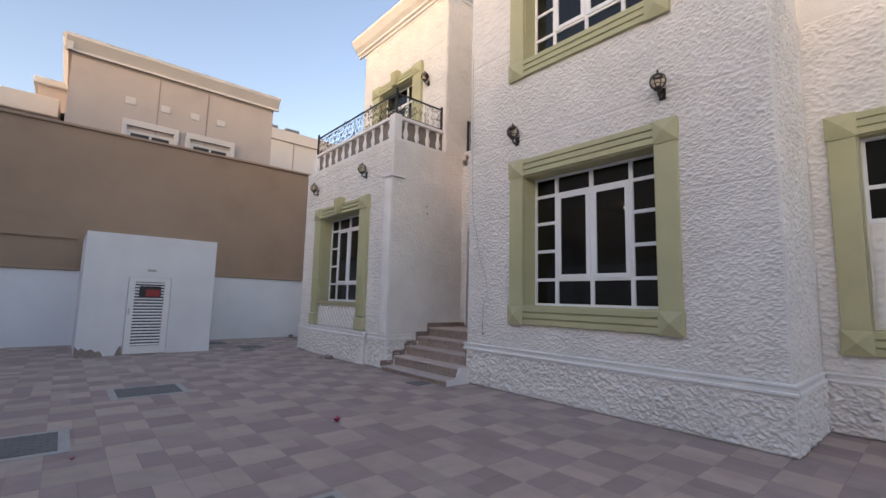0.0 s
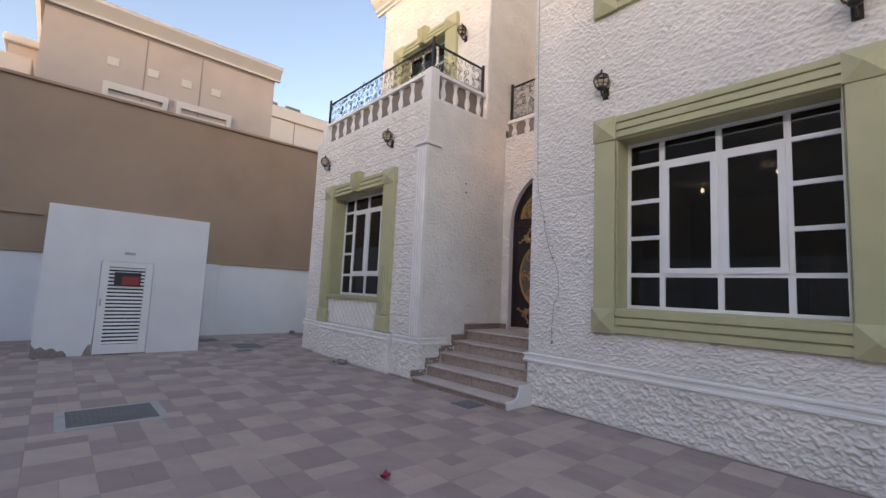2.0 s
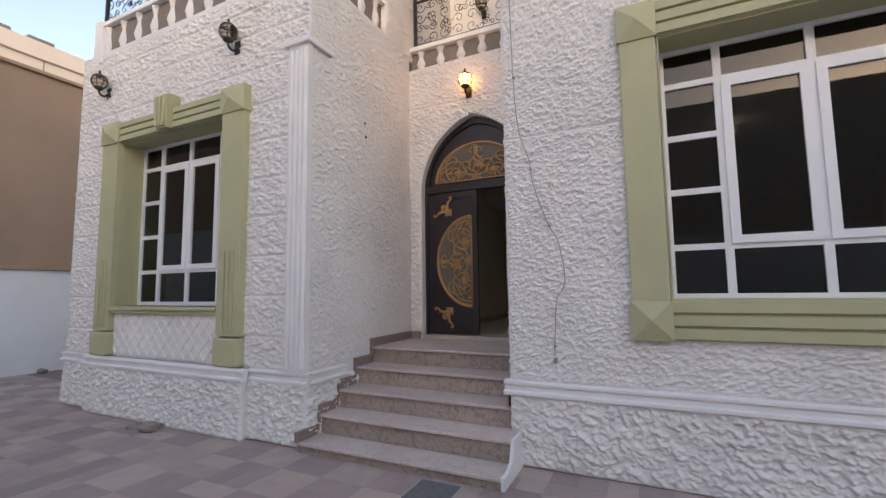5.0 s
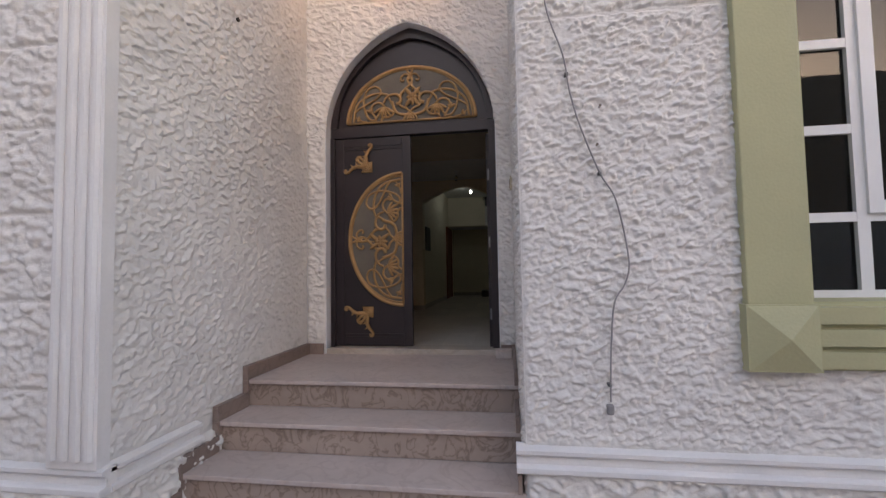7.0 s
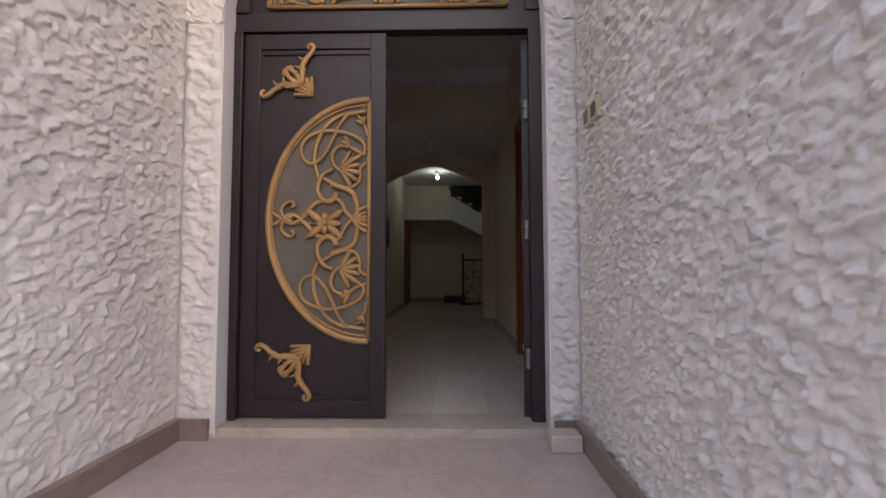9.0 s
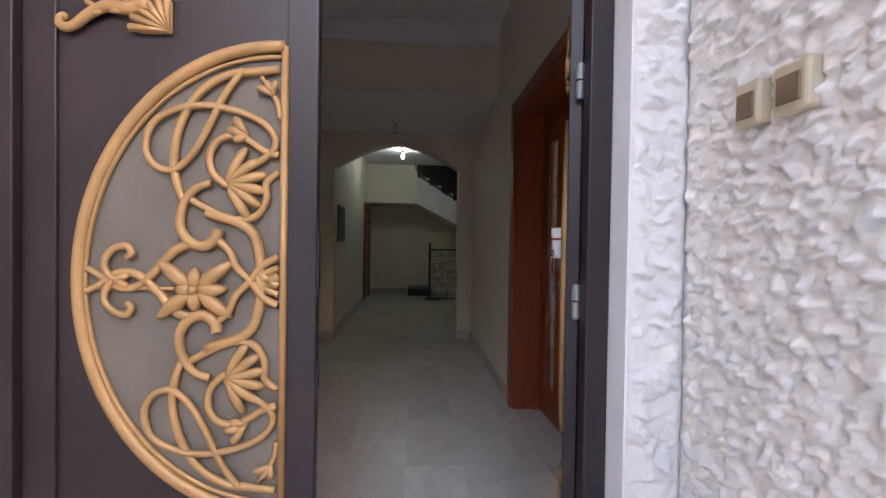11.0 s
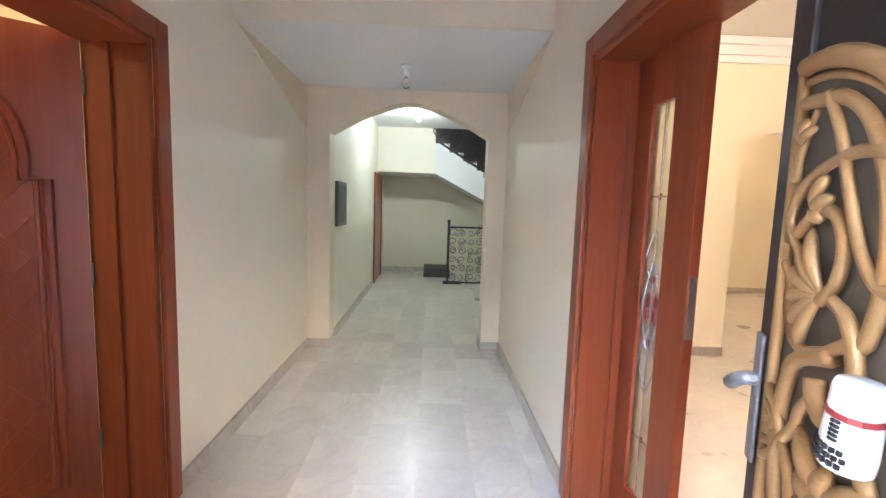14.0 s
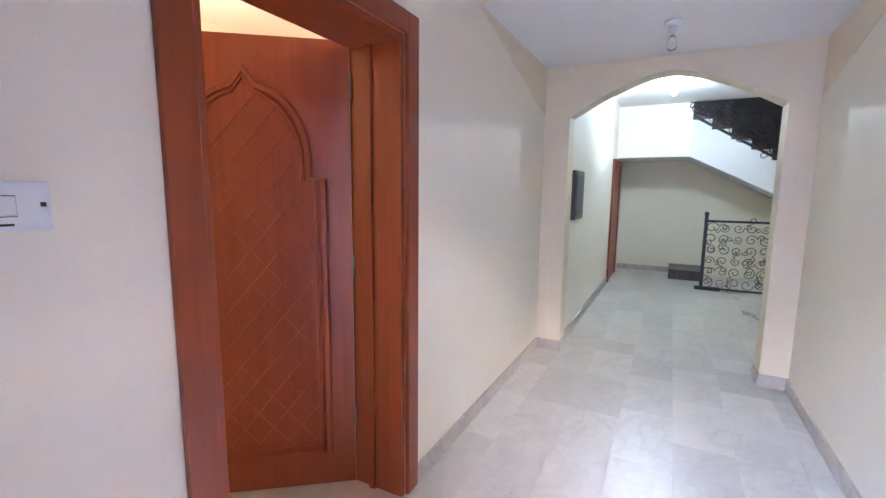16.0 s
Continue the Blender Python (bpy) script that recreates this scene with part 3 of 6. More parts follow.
# ---------------------------------------------------------------- mouldings
def moulding_run(name, parent, p0, p1, face, axis, sign, z0=0.60, mat=None, k=1.0):
    """A stepped string course along a wall; sign is the way out."""
    prof = [(-0.03, 0), (0.052, 0), (0.06, 0.008), (0.06, 0.03), (0.052, 0.036), (0.026, 0.04), (0.026, 0.082), (0.046, 0.088), (0.05, 0.094), (0.05, 0.112), (0.0, 0.125), (-0.03, 0.125)]
    bm = bmesh.new()
    out = [(face + sign * d * k, z0 + h * k) for d, h in prof]
    prism(bm, out, "y" if axis == "y" else "x", p0, p1)
    return part(name, bm, mat or MOULDING, parent, "white moulded string course")


moulding_run("string_course", wall_main, CORNER_R - 0.05, CORNER_L + 0.05, FACADE, "y", -1)
moulding_run("string_course", wall_recess, -6.0, CORNER_R - 0.05, RECESS, "y", -1)
moulding_run("string_course", wall_side, FACADE + 0.0, RECESS, CORNER_R, "x", -1)
moulding_run("string_course", wall_annex, REC_L - 0.05, 8.93, ANNEX, "y", -1)
moulding_run("string_course", wall_annex, 8.9, 11.91, ANNEX - 0.1, "y", -1)
moulding_run("string_course", wall_annex, 11.87, ANNEX_END + 0.05, ANNEX, "y", -1)
moulding_run("string_course", flank_l, ANNEX, ANNEX + 0.62, REC_L, "x", -1)


def fluted_pilaster(parent, y0, y1, z0, z1, x):
    bm = boxes((x - 0.05, x + 0.02, y0, y1, z0, z1))
    w = (y1 - y0)
    for i in range(4):
        c = y0 + w * (0.14 + 0.24 * i)
        tube(bm, [(x - 0.05, c, z0 + 0.04), (x - 0.05, c, z1 - 0.05)], 0.022, 8)
    part("pilaster", bm, MOULDING, parent, "white fluted corner pilaster")
    part("pilaster_cap", boxes((x - 0.09, x + 0.02, y0 - 0.04, y1 + 0.05, z1, z1 + 0.06), bevel=0.012), MOULDING, parent)


fluted_pilaster(wall_annex, REC_L - 0.02, 8.42, 0.72, 4.15, ANNEX)
part("pilaster_cap", boxes((ANNEX - 0.03, ANNEX + 0.3, REC_L - 0.06, REC_L + 0.01, 4.15, 4.21), bevel=0.01), MOULDING, wall_annex)

# cornice of the upper storey
bm = bmesh.new()
prof = [(0.0, 0.0), (0.06, 0.0), (0.06, 0.07), (0.13, 0.09), (0.13, 0.14), (0.24, 0.24), (0.33, 0.38), (0.36, 0.42), (0.36, 0.50), (0.0, 0.50)]
prism(bm, [(UX - d, UTOP - 0.1 + h) for d, h in prof], "y", REC_L - 0.3, 12.5)
part("cornice", bm, MOULDING, wall_upper, "white moulded roof cornice")
bm = bmesh.new()
prism(bm, [(REC_L - d * 0.9, UTOP - 0.1 + h) for d, h in prof], "x", UX, 12.0)
part("cornice", bm, MOULDING, wall_upper_flank, "white moulded roof cornice")
bm = bmesh.new()
for i in range(46):
    y = REC_L + 0.05 + i * 0.087
    box(bm, UX - 0.03, UX, y, y + 0.045, UTOP - 0.2, UTOP - 0.13)
part("dentils", bm, MOULDING, wall_upper)

# black discs stand in for the dark of two drilled holes
for x, z in ((6.79, 3.62), (6.81, 3.45)):
    bm = bmesh.new()
    lathe(bm, [(0.016, -0.02), (0.016, 0.004), (0.010, 0.006)], 8, Matrix.Translation((x, REC_L - 0.012, z)) @ Matrix.Rotation(radians(90), 4, "X"))
    part("wall_plug", bm, BLACK, flank_l, "black disc standing for a drilled hole")

# ---------------------------------------------------------------- yard walls, shed, boundary
YW = 16.1
wall_yard = structure("wall_yard", boxes((-9, 14, YW, YW + 0.22, -0.1, 2.02)), PLAIN_WHITE, "low white painted yard wall", "wall")
part("wall_pier", boxes((4.28, 4.62, YW - 0.1, YW, -0.05, 2.02), bevel=0.008), PLAIN_WHITE, wall_yard)
wall_tan = structure("wall_tan", boxes((-9, 14, YW + 0.12, YW + 0.4, 2.02, 6.08)), TAN, "tall tan painted boundary screen above the yard wall", "wall")
part("cap_rail", boxes((-9, 14, YW + 0.05, YW + 0.45, 6.08, 6.16), bevel=0.015), TAN, wall_tan)
part("mid_rail", boxes((-9, 0.75, YW + 0.06, YW + 0.12, 2.9, 2.98), bevel=0.01), TAN, wall_tan)
part("base_rail", boxes((-9, 14, YW - 0.05, YW + 0.119, 2.025, 2.1), bevel=0.01), TAN, wall_tan)
# this left wall is never in view; added to close the sunward side
structure("wall_boundary_left", boxes((-6.2, -5.9, -14, YW, -0.1, 3.2)), PLAIN_WHITE, "unseen white wall added to close off the yard", "wall")
structure("wall_boundary_back", boxes((-6.2, RECESS, -8.3, -8.0, -0.1, 3.2)), PLAIN_WHITE, "white boundary wall behind the yard", "wall")
# unseen block, added only to shade the yard from the low sun
structure("neighbour_block", boxes((-16, -9.5, -20, 34, 0, 9.0)), FAR_PAINT, "unseen beige block added to keep low sun off the yard", "house")

# ---------------------------------------------------------------- inside walls
HT, SOFF = 3.87, 3.31
LD = (8.88, 9.79, FLOOR - 0.2, 2.92)
RD = (8.63, 9.83, FLOOR - 0.2, 2.94)
hall_floor = structure("floor_hall", boxes((DOORWALL + 0.2, 17.0, 0.9, 11.3, 0.5, FLOOR - 0.012)), GROUT, "grey bedding under the marble floor tiles", "floor")
structure("wall_hall_left", pierced("y", HALL_L, HALL_L + 0.26, DOORWALL + 0.2, ARCHX, 0.6, HT, (LD,)), OFFWHITE, "off-white painted hall wall with a wooden doorway", "wall")
structure("wall_hall_right", pierced("y", HALL_R - 0.25, HALL_R, DOORWALL + 0.2, ARCHX, 0.6, HT, (RD,)), OFFWHITE, "off-white painted hall wall with a double door", "wall")
structure("ceiling_hall", boxes((DOORWALL + 0.2, 10.56, HALL_R, HALL_L, HT, HT + 0.1)), CEIL, "white painted hall ceiling", "ceiling")
structure("ceiling_soffit", boxes((10.56, ARCHX, HALL_R, HALL_L, SOFF, SOFF + 0.66)), CEIL, "white dropped ceiling before the arch", "ceiling")
structure("beam_face", boxes((10.54, 10.557, HALL_R, HALL_L, SOFF, 3.71)), CREAM, "cream painted beam over the hall", "trim")
bm = bmesh.new()
cp = [(0, 3.71), (-0.025, 3.71), (-0.035, 3.75), (-0.09, 3.82), (-0.10, 3.868), (0, 3.868)]
prism(bm, [(10.54 + d, z) for d, z in cp], "y", HALL_R, HALL_L)
structure("trim_cornice", bm, CEIL, "white plaster cornice of the hall", "trim")
bm = bmesh.new()
ap = arch_points(6.375, 7.83, 2.91, 3.2, 12, pointed=False)
prism(bm, [(5.7, 0.6), (6.375, 0.6)] + ap[::-1] + [(7.83, 0.6), (8.3, 0.6), (8.3, 3.97), (5.7, 3.97)], "x", ARCHX, ARCHX + 0.2)
structure("wall_arch", bm, BEIGE, "beige painted arch between hall and stair hall", "wall")
# thin beige wedge on each side wall, in the colour of the arch
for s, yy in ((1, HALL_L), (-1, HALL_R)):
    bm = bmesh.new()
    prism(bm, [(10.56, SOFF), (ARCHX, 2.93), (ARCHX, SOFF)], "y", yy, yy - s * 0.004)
    structure("trim_wedge", bm, BEIGE, "beige wedge of wall below the dropped ceiling", "trim")

# stair hall
SL, SB, SCE = 7.86, 16.85, 3.62
structure("wall_stair_left", boxes((ARCHX + 0.2, 17.0, SL, SL + 0.2, 0.6, 6.5)), OFFWHITE, "off-white wall of the stair hall", "wall")
structure("wall_stair_back", boxes((SB, 17.05, 3.0, SL, 0.6, 6.5)), CREAM, "cream back wall under the stair landing", "wall")
structure("wall_stair_right", boxes((ARCHX + 0.2, SB, 3.9, 4.1, 0.6, 6.5)), OFFWHITE, "off-white far side of the stair hall", "wall")
structure("ceiling_stair", boxes((ARCHX + 0.2, 15.8, 4.1, SL, SCE, SCE + 0.15)), CEIL, "white ceiling of the stair hall", "ceiling")
structure("stair_top_cover", boxes((15.8, SB, 4.1, SL, 6.3, 6.45)), CEIL, "white ceiling over the stair", "ceiling")

# left room and right room
structure("wall_room_left_far", boxes((DOORWALL + 0.2, 12.0, 11.1, 11.3, 0.6, HT)), CREAM, "cream wall of the room off the hall", "wall")
structure("wall_room_left_side", boxes((12.0, 12.2, 8.3, 11.3, 0.6, HT)), CREAM, "cream side wall of the room off the hall", "wall")
structure("wall_room_left_front", boxes((DOORWALL, DOORWALL + 0.2, 8.4, 11.3, 0.6, HT)), CREAM, "cream front wall of the room off the hall", "wall")
structure("ceiling_room_left", boxes((DOORWALL + 0.2, 12.0, 8.3, 11.1, HT, HT + 0.1)), CEIL, "white ceiling of the room off the hall", "ceiling")
structure("floor_room_right", boxes((FACADE + 0.34, DOORWALL + 0.2, CORNER_R + 0.25, 5.95, 0.5, FLOOR - 0.004)), FLOORTILE, "pale marble floor of the reception room", "floor")
bm = bmesh.new()
ap = arch_points(1.9, 4.0, 2.95, 3.2, 12, pointed=False)
prism(bm, [(1.5, 0.6), (1.9, 0.6)] + ap[::-1] + [(4.0, 0.6), (5.95, 0.6), (5.95, HT), (1.5, HT)], "x", ARCHX, ARCHX + 0.25)
structure("wall_room_arch", bm, CREAM, "cream wall with a flat arch in the reception room", "wall")
structure("wall_room_far", boxes((15.4, 15.6, 0.9, 4.1, 0.6, HT)), CREAM, "cream far wall beyond the flat arch", "wall")
structure("wall_room_side", boxes((RECESS + 0.3, 15.4, 0.7, 0.9, 0.6, HT)), CREAM, "cream side wall of the reception room", "wall")
structure("wall_room_back", boxes((FACADE + 0.345, RECESS, CORNER_R + 0.25, CORNER_R + 0.3, 0.6, HT)), CREAM, "cream return wall of the reception room", "wall")
structure("wall_room_back_upper", boxes((12.25, 15.4, 4.1, 4.14, 0.6, HT)), CREAM, "cream wall beyond the flat arch", "wall")
structure("ceiling_room_right", boxes((FACADE + 0.34, RECESS + 0.3, CORNER_R + 0.3, 5.95, HT, HT + 0.1), (RECESS + 0.3, 15.4, 0.9, 5.95, HT, HT + 0.1)), CEIL, "white ceiling of the reception room", "ceiling")
bm = bmesh.new()
for d, z0, z1 in ((0.03, 3.66, 3.72), (0.06, 3.72, 3.80), (0.10, 3.80, 3.865)):
    box(bm, ARCHX - d, ARCHX, 0.9, 5.95, z0, z1)
    box(bm, 15.4 - d, 15.4, 0.9, 4.1, z0, z1)
structure("trim_cornice", bm, CEIL, "white plaster cornice of the reception room", "trim")
SK = 0.09
bm = boxes((9.87, ARCHX, HALL_L - 0.015, HALL_L, FLOOR, FLOOR + SK), (DOORWALL + 0.25, 8.80, HALL_L - 0.015, HALL_L, FLOOR, FLOOR + SK))
structure("baseboard", bm, SKIRT, "brown-grey marble skirting along the hall", "baseboard")
bm = boxes((9.91, ARCHX, HALL_R, HALL_R + 0.015, FLOOR, FLOOR + SK))
structure("baseboard", bm, SKIRT, "brown-grey marble skirting along the hall", "baseboard")
bm = boxes((ARCHX - 0.015, ARCHX, 7.82, HALL_L - 0.016, FLOOR, FLOOR + SK), (ARCHX - 0.015, ARCHX + 0.2, 7.815, 7.83, FLOOR, FLOOR + SK),
           (ARCHX - 0.015, ARCHX, HALL_R + 0.016, 6.39, FLOOR, FLOOR + SK), (ARCHX - 0.015, ARCHX + 0.2, 6.375, 6.39, FLOOR, FLOOR + SK))
structure("baseboard", bm, SKIRT, "brown-grey marble skirting round the arch piers", "baseboard")
bm = boxes((ARCHX + 0.2, 15.3, SL - 0.015, SL, FLOOR, FLOOR + SK), (SB - 0.015, SB, 6.8, SL, FLOOR, FLOOR + SK))
structure("baseboard", bm, SKIRT, "brown-grey marble skirting of the stair hall", "baseboard")
bm = boxes((15.385, 15.4, 0.9, 4.1, FLOOR, FLOOR + SK), (ARCHX - 0.015, ARCHX, 4.0, 5.95, FLOOR, FLOOR + SK), (ARCHX - 0.015, ARCHX + 0.25, 4.0, 4.015, FLOOR, FLOOR + SK))
structure("baseboard", bm, SKIRT, "marble skirting of the reception room", "baseboard")

# ---------------------------------------------------------------- windows and their painted surrounds
def ribbed_bar(name, parent, length, width, m, depth=0.06, ribs=3, label=""):
    """A flat bar with raised ribs along it: local y is its length, z its width, -x the way out."""
    prof = [(0.0, 0.0), (-depth * 0.5, 0.0)]
    pitch = width / ribs
    for i in range(ribs):
        q = i * pitch
        prof += [(-depth * 0.5, q + 0.007), (-depth, q + 0.013), (-depth, q + pitch - 0.013), (-depth * 0.5, q + pitch - 0.007)]
    prof += [(-depth * 0.5, width), (0.0, width)]
    bm = bmesh.new()
    prism(bm, prof, "y", 0, length)
    bm.transform(m)
    return part(name, bm, GREEN, parent, label)


def corner_block(parent, y, z, s, depth=0.07, tall=None):
    t = tall or s
    bm = boxes((-depth, 0.0, y, y + s, z, z + t))
    c = bm.verts.new((-depth - 0.055, y + s / 2, z + t / 2))
    q = [bm.verts.new((-depth - 0.0005, y + a0 * s, z + b0 * t)) for a0, b0 in ((0.02, 0.02), (0.98, 0.02), (0.98, 0.98), (0.02, 0.98))]
    for i in range(4):
        bm.faces.new((q[i], q[(i + 1) % 4], c))
    return part("corner_block", bm, GREEN, parent, "sage green pyramid corner block")


VERT = Matrix.Rotation(radians(90), 4, "X")


def surround(x, hole, w, label, z_from=None):
    """A four-sided ribbed surround with pyramid corners round an opening."""
    y0, y1, z0, z1 = hole
    th = thing("window_surround", label, "window surround", Matrix.Translation((x, y0, z0)))
    W, H = y1 - y0, z1 - z0
    ribbed_bar("top_bar", th, W, w, Matrix.Translation((0, 0, H)))
    ribbed_bar("bottom_bar", th, W, w, Matrix.Translation((0, 0, -w)))
    for a0 in (-w, W):
        part("side_bar", boxes((-0.055, 0.0, a0 + 0.012, a0 + w - 0.012, 0.0, H), bevel=0.006), GREEN, th)
    for y in (-w, W):
        for z in (-w, H):
            corner_block(th, y - 0.004, z - 0.004, w + 0.008)
    for nm, b in (("reveal", (-0.02, 0.3, 0.0005, 0.012, 0.012, H - 0.012)), ("reveal", (-0.02, 0.3, W - 0.012, W - 0.0005, 0.012, H - 0.012)), ("reveal", (-0.02, 0.3, 0.0005, W - 0.0005, 0.0005, 0.012)), ("reveal", (-0.02, 0.3, 0.0005, W - 0.0005, H - 0.012, H - 0.0005))):
        part(nm, boxes(b), GREEN, th)
    return th


def pvc_window(name, x, hole, xs, rows_side, rows_mid, label, glass=None):
    """A white framed window: narrow side lights, two casements in the middle, fixed lights above and below."""
    y0, y1, z0, z1 = hole
    th = tagged(new(name), label, "window", "", "structure")
    th.matrix_basis = Matrix.Translation((x, y0, z0))
    W, H = y1 - y0, z1 - z0
    f, d = 0.05, 0.03
    part("window_frame", boxes((-d, d, 0, W, 0, f), (-d, d, 0, W, H - f, H), (-d, d, 0, f, f, H - f), (-d, d, W - f, W, f, H - f)), PVC, th)
    for c in xs[1:-1]:
        part("mullion", boxes((-d, d, c - 0.03, c + 0.03, f, H - f)), PVC, th)
    for i in range(len(xs) - 1):
        side = i in (0, len(xs) - 2)
        zs = rows_side if side else rows_mid
        a0 = xs[i] + (f if i == 0 else 0.03)
        b0 = xs[i + 1] - (f if i == len(xs) - 2 else 0.03)
        for j in range(len(zs) - 1):
            lo = zs[j] + (f if j == 0 else 0.025)
            hi = zs[j + 1] - (f if j == len(zs) - 2 else 0.025)
            if j > 0:
                part("transom", boxes((-d + 0.002, d - 0.002, a0, b0, zs[j] - 0.025, zs[j] + 0.025)), PVC, th)
            if not side and len(zs) == 4 and j == 1:
                s = 0.055
                sash = part("sash", boxes((-d - 0.018, 0.0, a0 - 0.012, b0 + 0.012, lo - 0.01, lo + s), (-d - 0.018, 0.0, a0 - 0.012, b0 + 0.012, hi - s, hi + 0.01),
                                          (-d - 0.018, 0.0, a0 - 0.012, a0 + s, lo + s, hi - s), (-d - 0.018, 0.0, b0 - s, b0 + 0.012, lo + s, hi - s)), PVC, th)
                pane = part("pane", boxes((-0.024, -0.018, a0 + s - 0.004, b0 - s + 0.004, lo + s - 0.004, hi - s + 0.004)), glass or TINTED, sash)
            else:
                pane = part("pane", boxes((-0.004, 0.002, a0 - 0.004, b0 + 0.004, lo - 0.004, hi + 0.004)), glass or TINTED, th)
            pane.visible_shadow = False
    return th


surround(FACADE, W1, 0.30, "sage green ribbed plaster surround of the large ground-floor window")
surround(FACADE, W1U, 0.315, "sage green ribbed plaster surround of the upper window")
surround(RECESS, W3, 0.30, "sage green ribbed plaster surround in the recessed wall")
COLS = [0, 0.46, 1.08, 1.70, 2.14]
COLS_UP = [0, 0.45, 1.06, 1.66, 2.08]
R5, R3 = [0, 0.43, 0.895, 1.36, 1.82, 2.15], [0, 0.43, 1.82, 2.15]
pvc_window("window_1", FACADE + 0.29, W1, COLS, R5, R3, "white framed window with tinted panes in the main wall")
pvc_window("window_2", FACADE + 0.29, W1U, COLS_UP, R5, R3, "white framed upper window with tinted panes")
infill = structure("wall_infill", boxes((RECESS + 0.08, RECESS + 0.3, W3[0], W3[1] - 0.012, W3[2], 2.54)), STUCCO, "white stucco infill below the small window", "wall")
stucco_facing("stucco_facing", (RECESS + 0.08, W3[0], W3[2]), (0, 1, 0), (-1, 0, 0), W3[1] - W3[0] - 0.012, 1.29, 0.03, 31, infill)
pvc_window("window_3", RECESS + 0.14, (W3[0], W3[1], 2.545, W3[3]), [0, 0.62, 1.24, 1.85], [0, 0.44, 1.075], [0, 0.44, 1.075], "white framed small window over the stucco infill")
pvc_window("window_4", ANNEX + 0.28, W2, [0, 0.44, 1.035, 1.63, 2.07], [0, 0.45, 0.93, 1.41, 1.885, 2.215], [0, 0.45, 1.885, 2.215], "white framed window with dark panes in the annexe")
pvc_window("window_5", UX + 0.2, UW, [0, 0.55, 1.1, 1.64], [0, 0.6, 2.0, 2.5], [0, 0.6, 2.0, 2.5], "white framed door-window onto the roof terrace")
# dark rooms behind the annexe and upper windows
structure("wall_annex_room", boxes((8.25, 8.35, REC_L + 0.25, 12.4, 0.0, 4.8)), CREAM, "plain wall inside the annexe", "wall")
structure("wall_upper_room", boxes((9.6, 9.7, CORNER_R + 0.25, CORNER_L - 0.2, 4.6, TOP - 0.3)), CREAM, "plain wall inside the upper room", "wall")


def portal_surround(x, hole, w, base, label, sill=True):
    """A surround with block feet, pyramid corners and a keystone, as on the annexe."""
    y0, y1, z0, z1 = hole
    th = thing("window_surround", label, "window surround", Matrix.Translation((x, (y0 + y1) / 2, base)))
    h, H = (y1 - y0) / 2, z1 - base
    for s in (-1, 1):
        a0 = -h - w if s < 0 else h
        part("side_post", boxes((-0.09, 0.0, a0, a0 + w, 0.32, H), bevel=0.006), GREEN, th)
        bm = bmesh.new()
        for k in range(3):
            c = a0 + w * (0.3 + 0.2 * k)
            box(bm, -0.104, -0.0905, c - 0.018, c + 0.018, 0.36, 1.25)
        part("flute", bm, GREEN, th)
        bm = boxes((-0.12, 0.0, a0 - 0.01, a0 + w + 0.01, 0.0, 0.30), bevel=0.02)
        part("foot_block", bm, GREEN, th)
        corner_block(th, a0 - 0.015, H - 0.004, w + 0.03, 0.11, 0.3)
    ribbed_bar("top_bar", th, 2 * h - 0.03, 0.28, Matrix.Translation((0, -h + 0.015, H)), 0.09)
    bm = bmesh.new()
    prism(bm, [(-0.10, H + 0.0), (0.10, H + 0.0), (0.15, H + 0.42), (-0.15, H + 0.42)], "x", -0.16, 0.0)
    part("keystone", bm, GREEN, th)
    bm = bmesh.new()
    for k in (-1, 0, 1):
        prism(bm, [(0.062 * k - 0.022, H + 0.02), (0.062 * k + 0.022, H + 0.02), (0.092 * k + 0.028, H + 0.40), (0.092 * k - 0.028, H + 0.40)], "x", -0.19, -0.161)
    part("keystone_rib", bm, GREEN, th)
    for b in ((-0.02, 0.28, -h + 0.0005, -h + 0.012, z0 - base, H - 0.0005), (-0.02, 0.28, h - 0.012, h - 0.0005, z0 - base, H - 0.0005), (-0.02, 0.28, -h + 0.012, h - 0.012, H - 0.012, H - 0.0005)):
        part("reveal", boxes(b), GREEN, th)
    if sill:
        zz = z0 - base
        part("sill", boxes((-0.10, 0.28, -h + 0.001, h - 0.001, zz - 0.045, zz), (-0.07, 0.0, -h + 0.001, h - 0.001, zz - 0.09, zz - 0.046), bevel=0.006), GREEN, th, "pale green projecting sill")
        panel = part("apron_panel", boxes((-0.02, 0.0, -h, h, 0.0, zz - 0.09)), STUCCO, th, "white lattice-scored plaster apron panel")
        bm = bmesh.new()
        n = 12
        for k in range(-4, n + 1):
            for sg in (-1, 1):
                c = -h + (k + 0.5) * 2 * h / n
                p = [(c, 0.0), (c + sg * 0.46, zz - 0.1)]
                q = []
                for yy, zv in p:
                    q.append((max(-h + 0.01, min(h - 0.01, yy)), zv if -h < yy < h else None))
                ya, yb = c, c + sg * 0.46
                t0, t1 = 0.0, 1.0
                lo, hi = -h + 0.02, h - 0.02
                if yb != ya:
                    ts = sorted(((lo - ya) / (yb - ya), (hi - ya) / (yb - ya)))
                    t0, t1 = max(t0, ts[0]), min(t1, ts[1])
                if t1 - t0 > 0.05:
                    e0 = (-0.024, ya + (yb - ya) * t0, 0.02 + (zz - 0.14) * t0)
                    e1 = (-0.024, ya + (yb - ya) * t1, 0.02 + (zz - 0.14) * t1)
                    tube(bm, [e0, e1], 0.013, 5)
        part("lattice", bm, STUCCO, panel)
    return th


portal_surround(ANNEX, W2, 0.36, 0.735, "sage green surround with keystone and block feet round the annexe window")
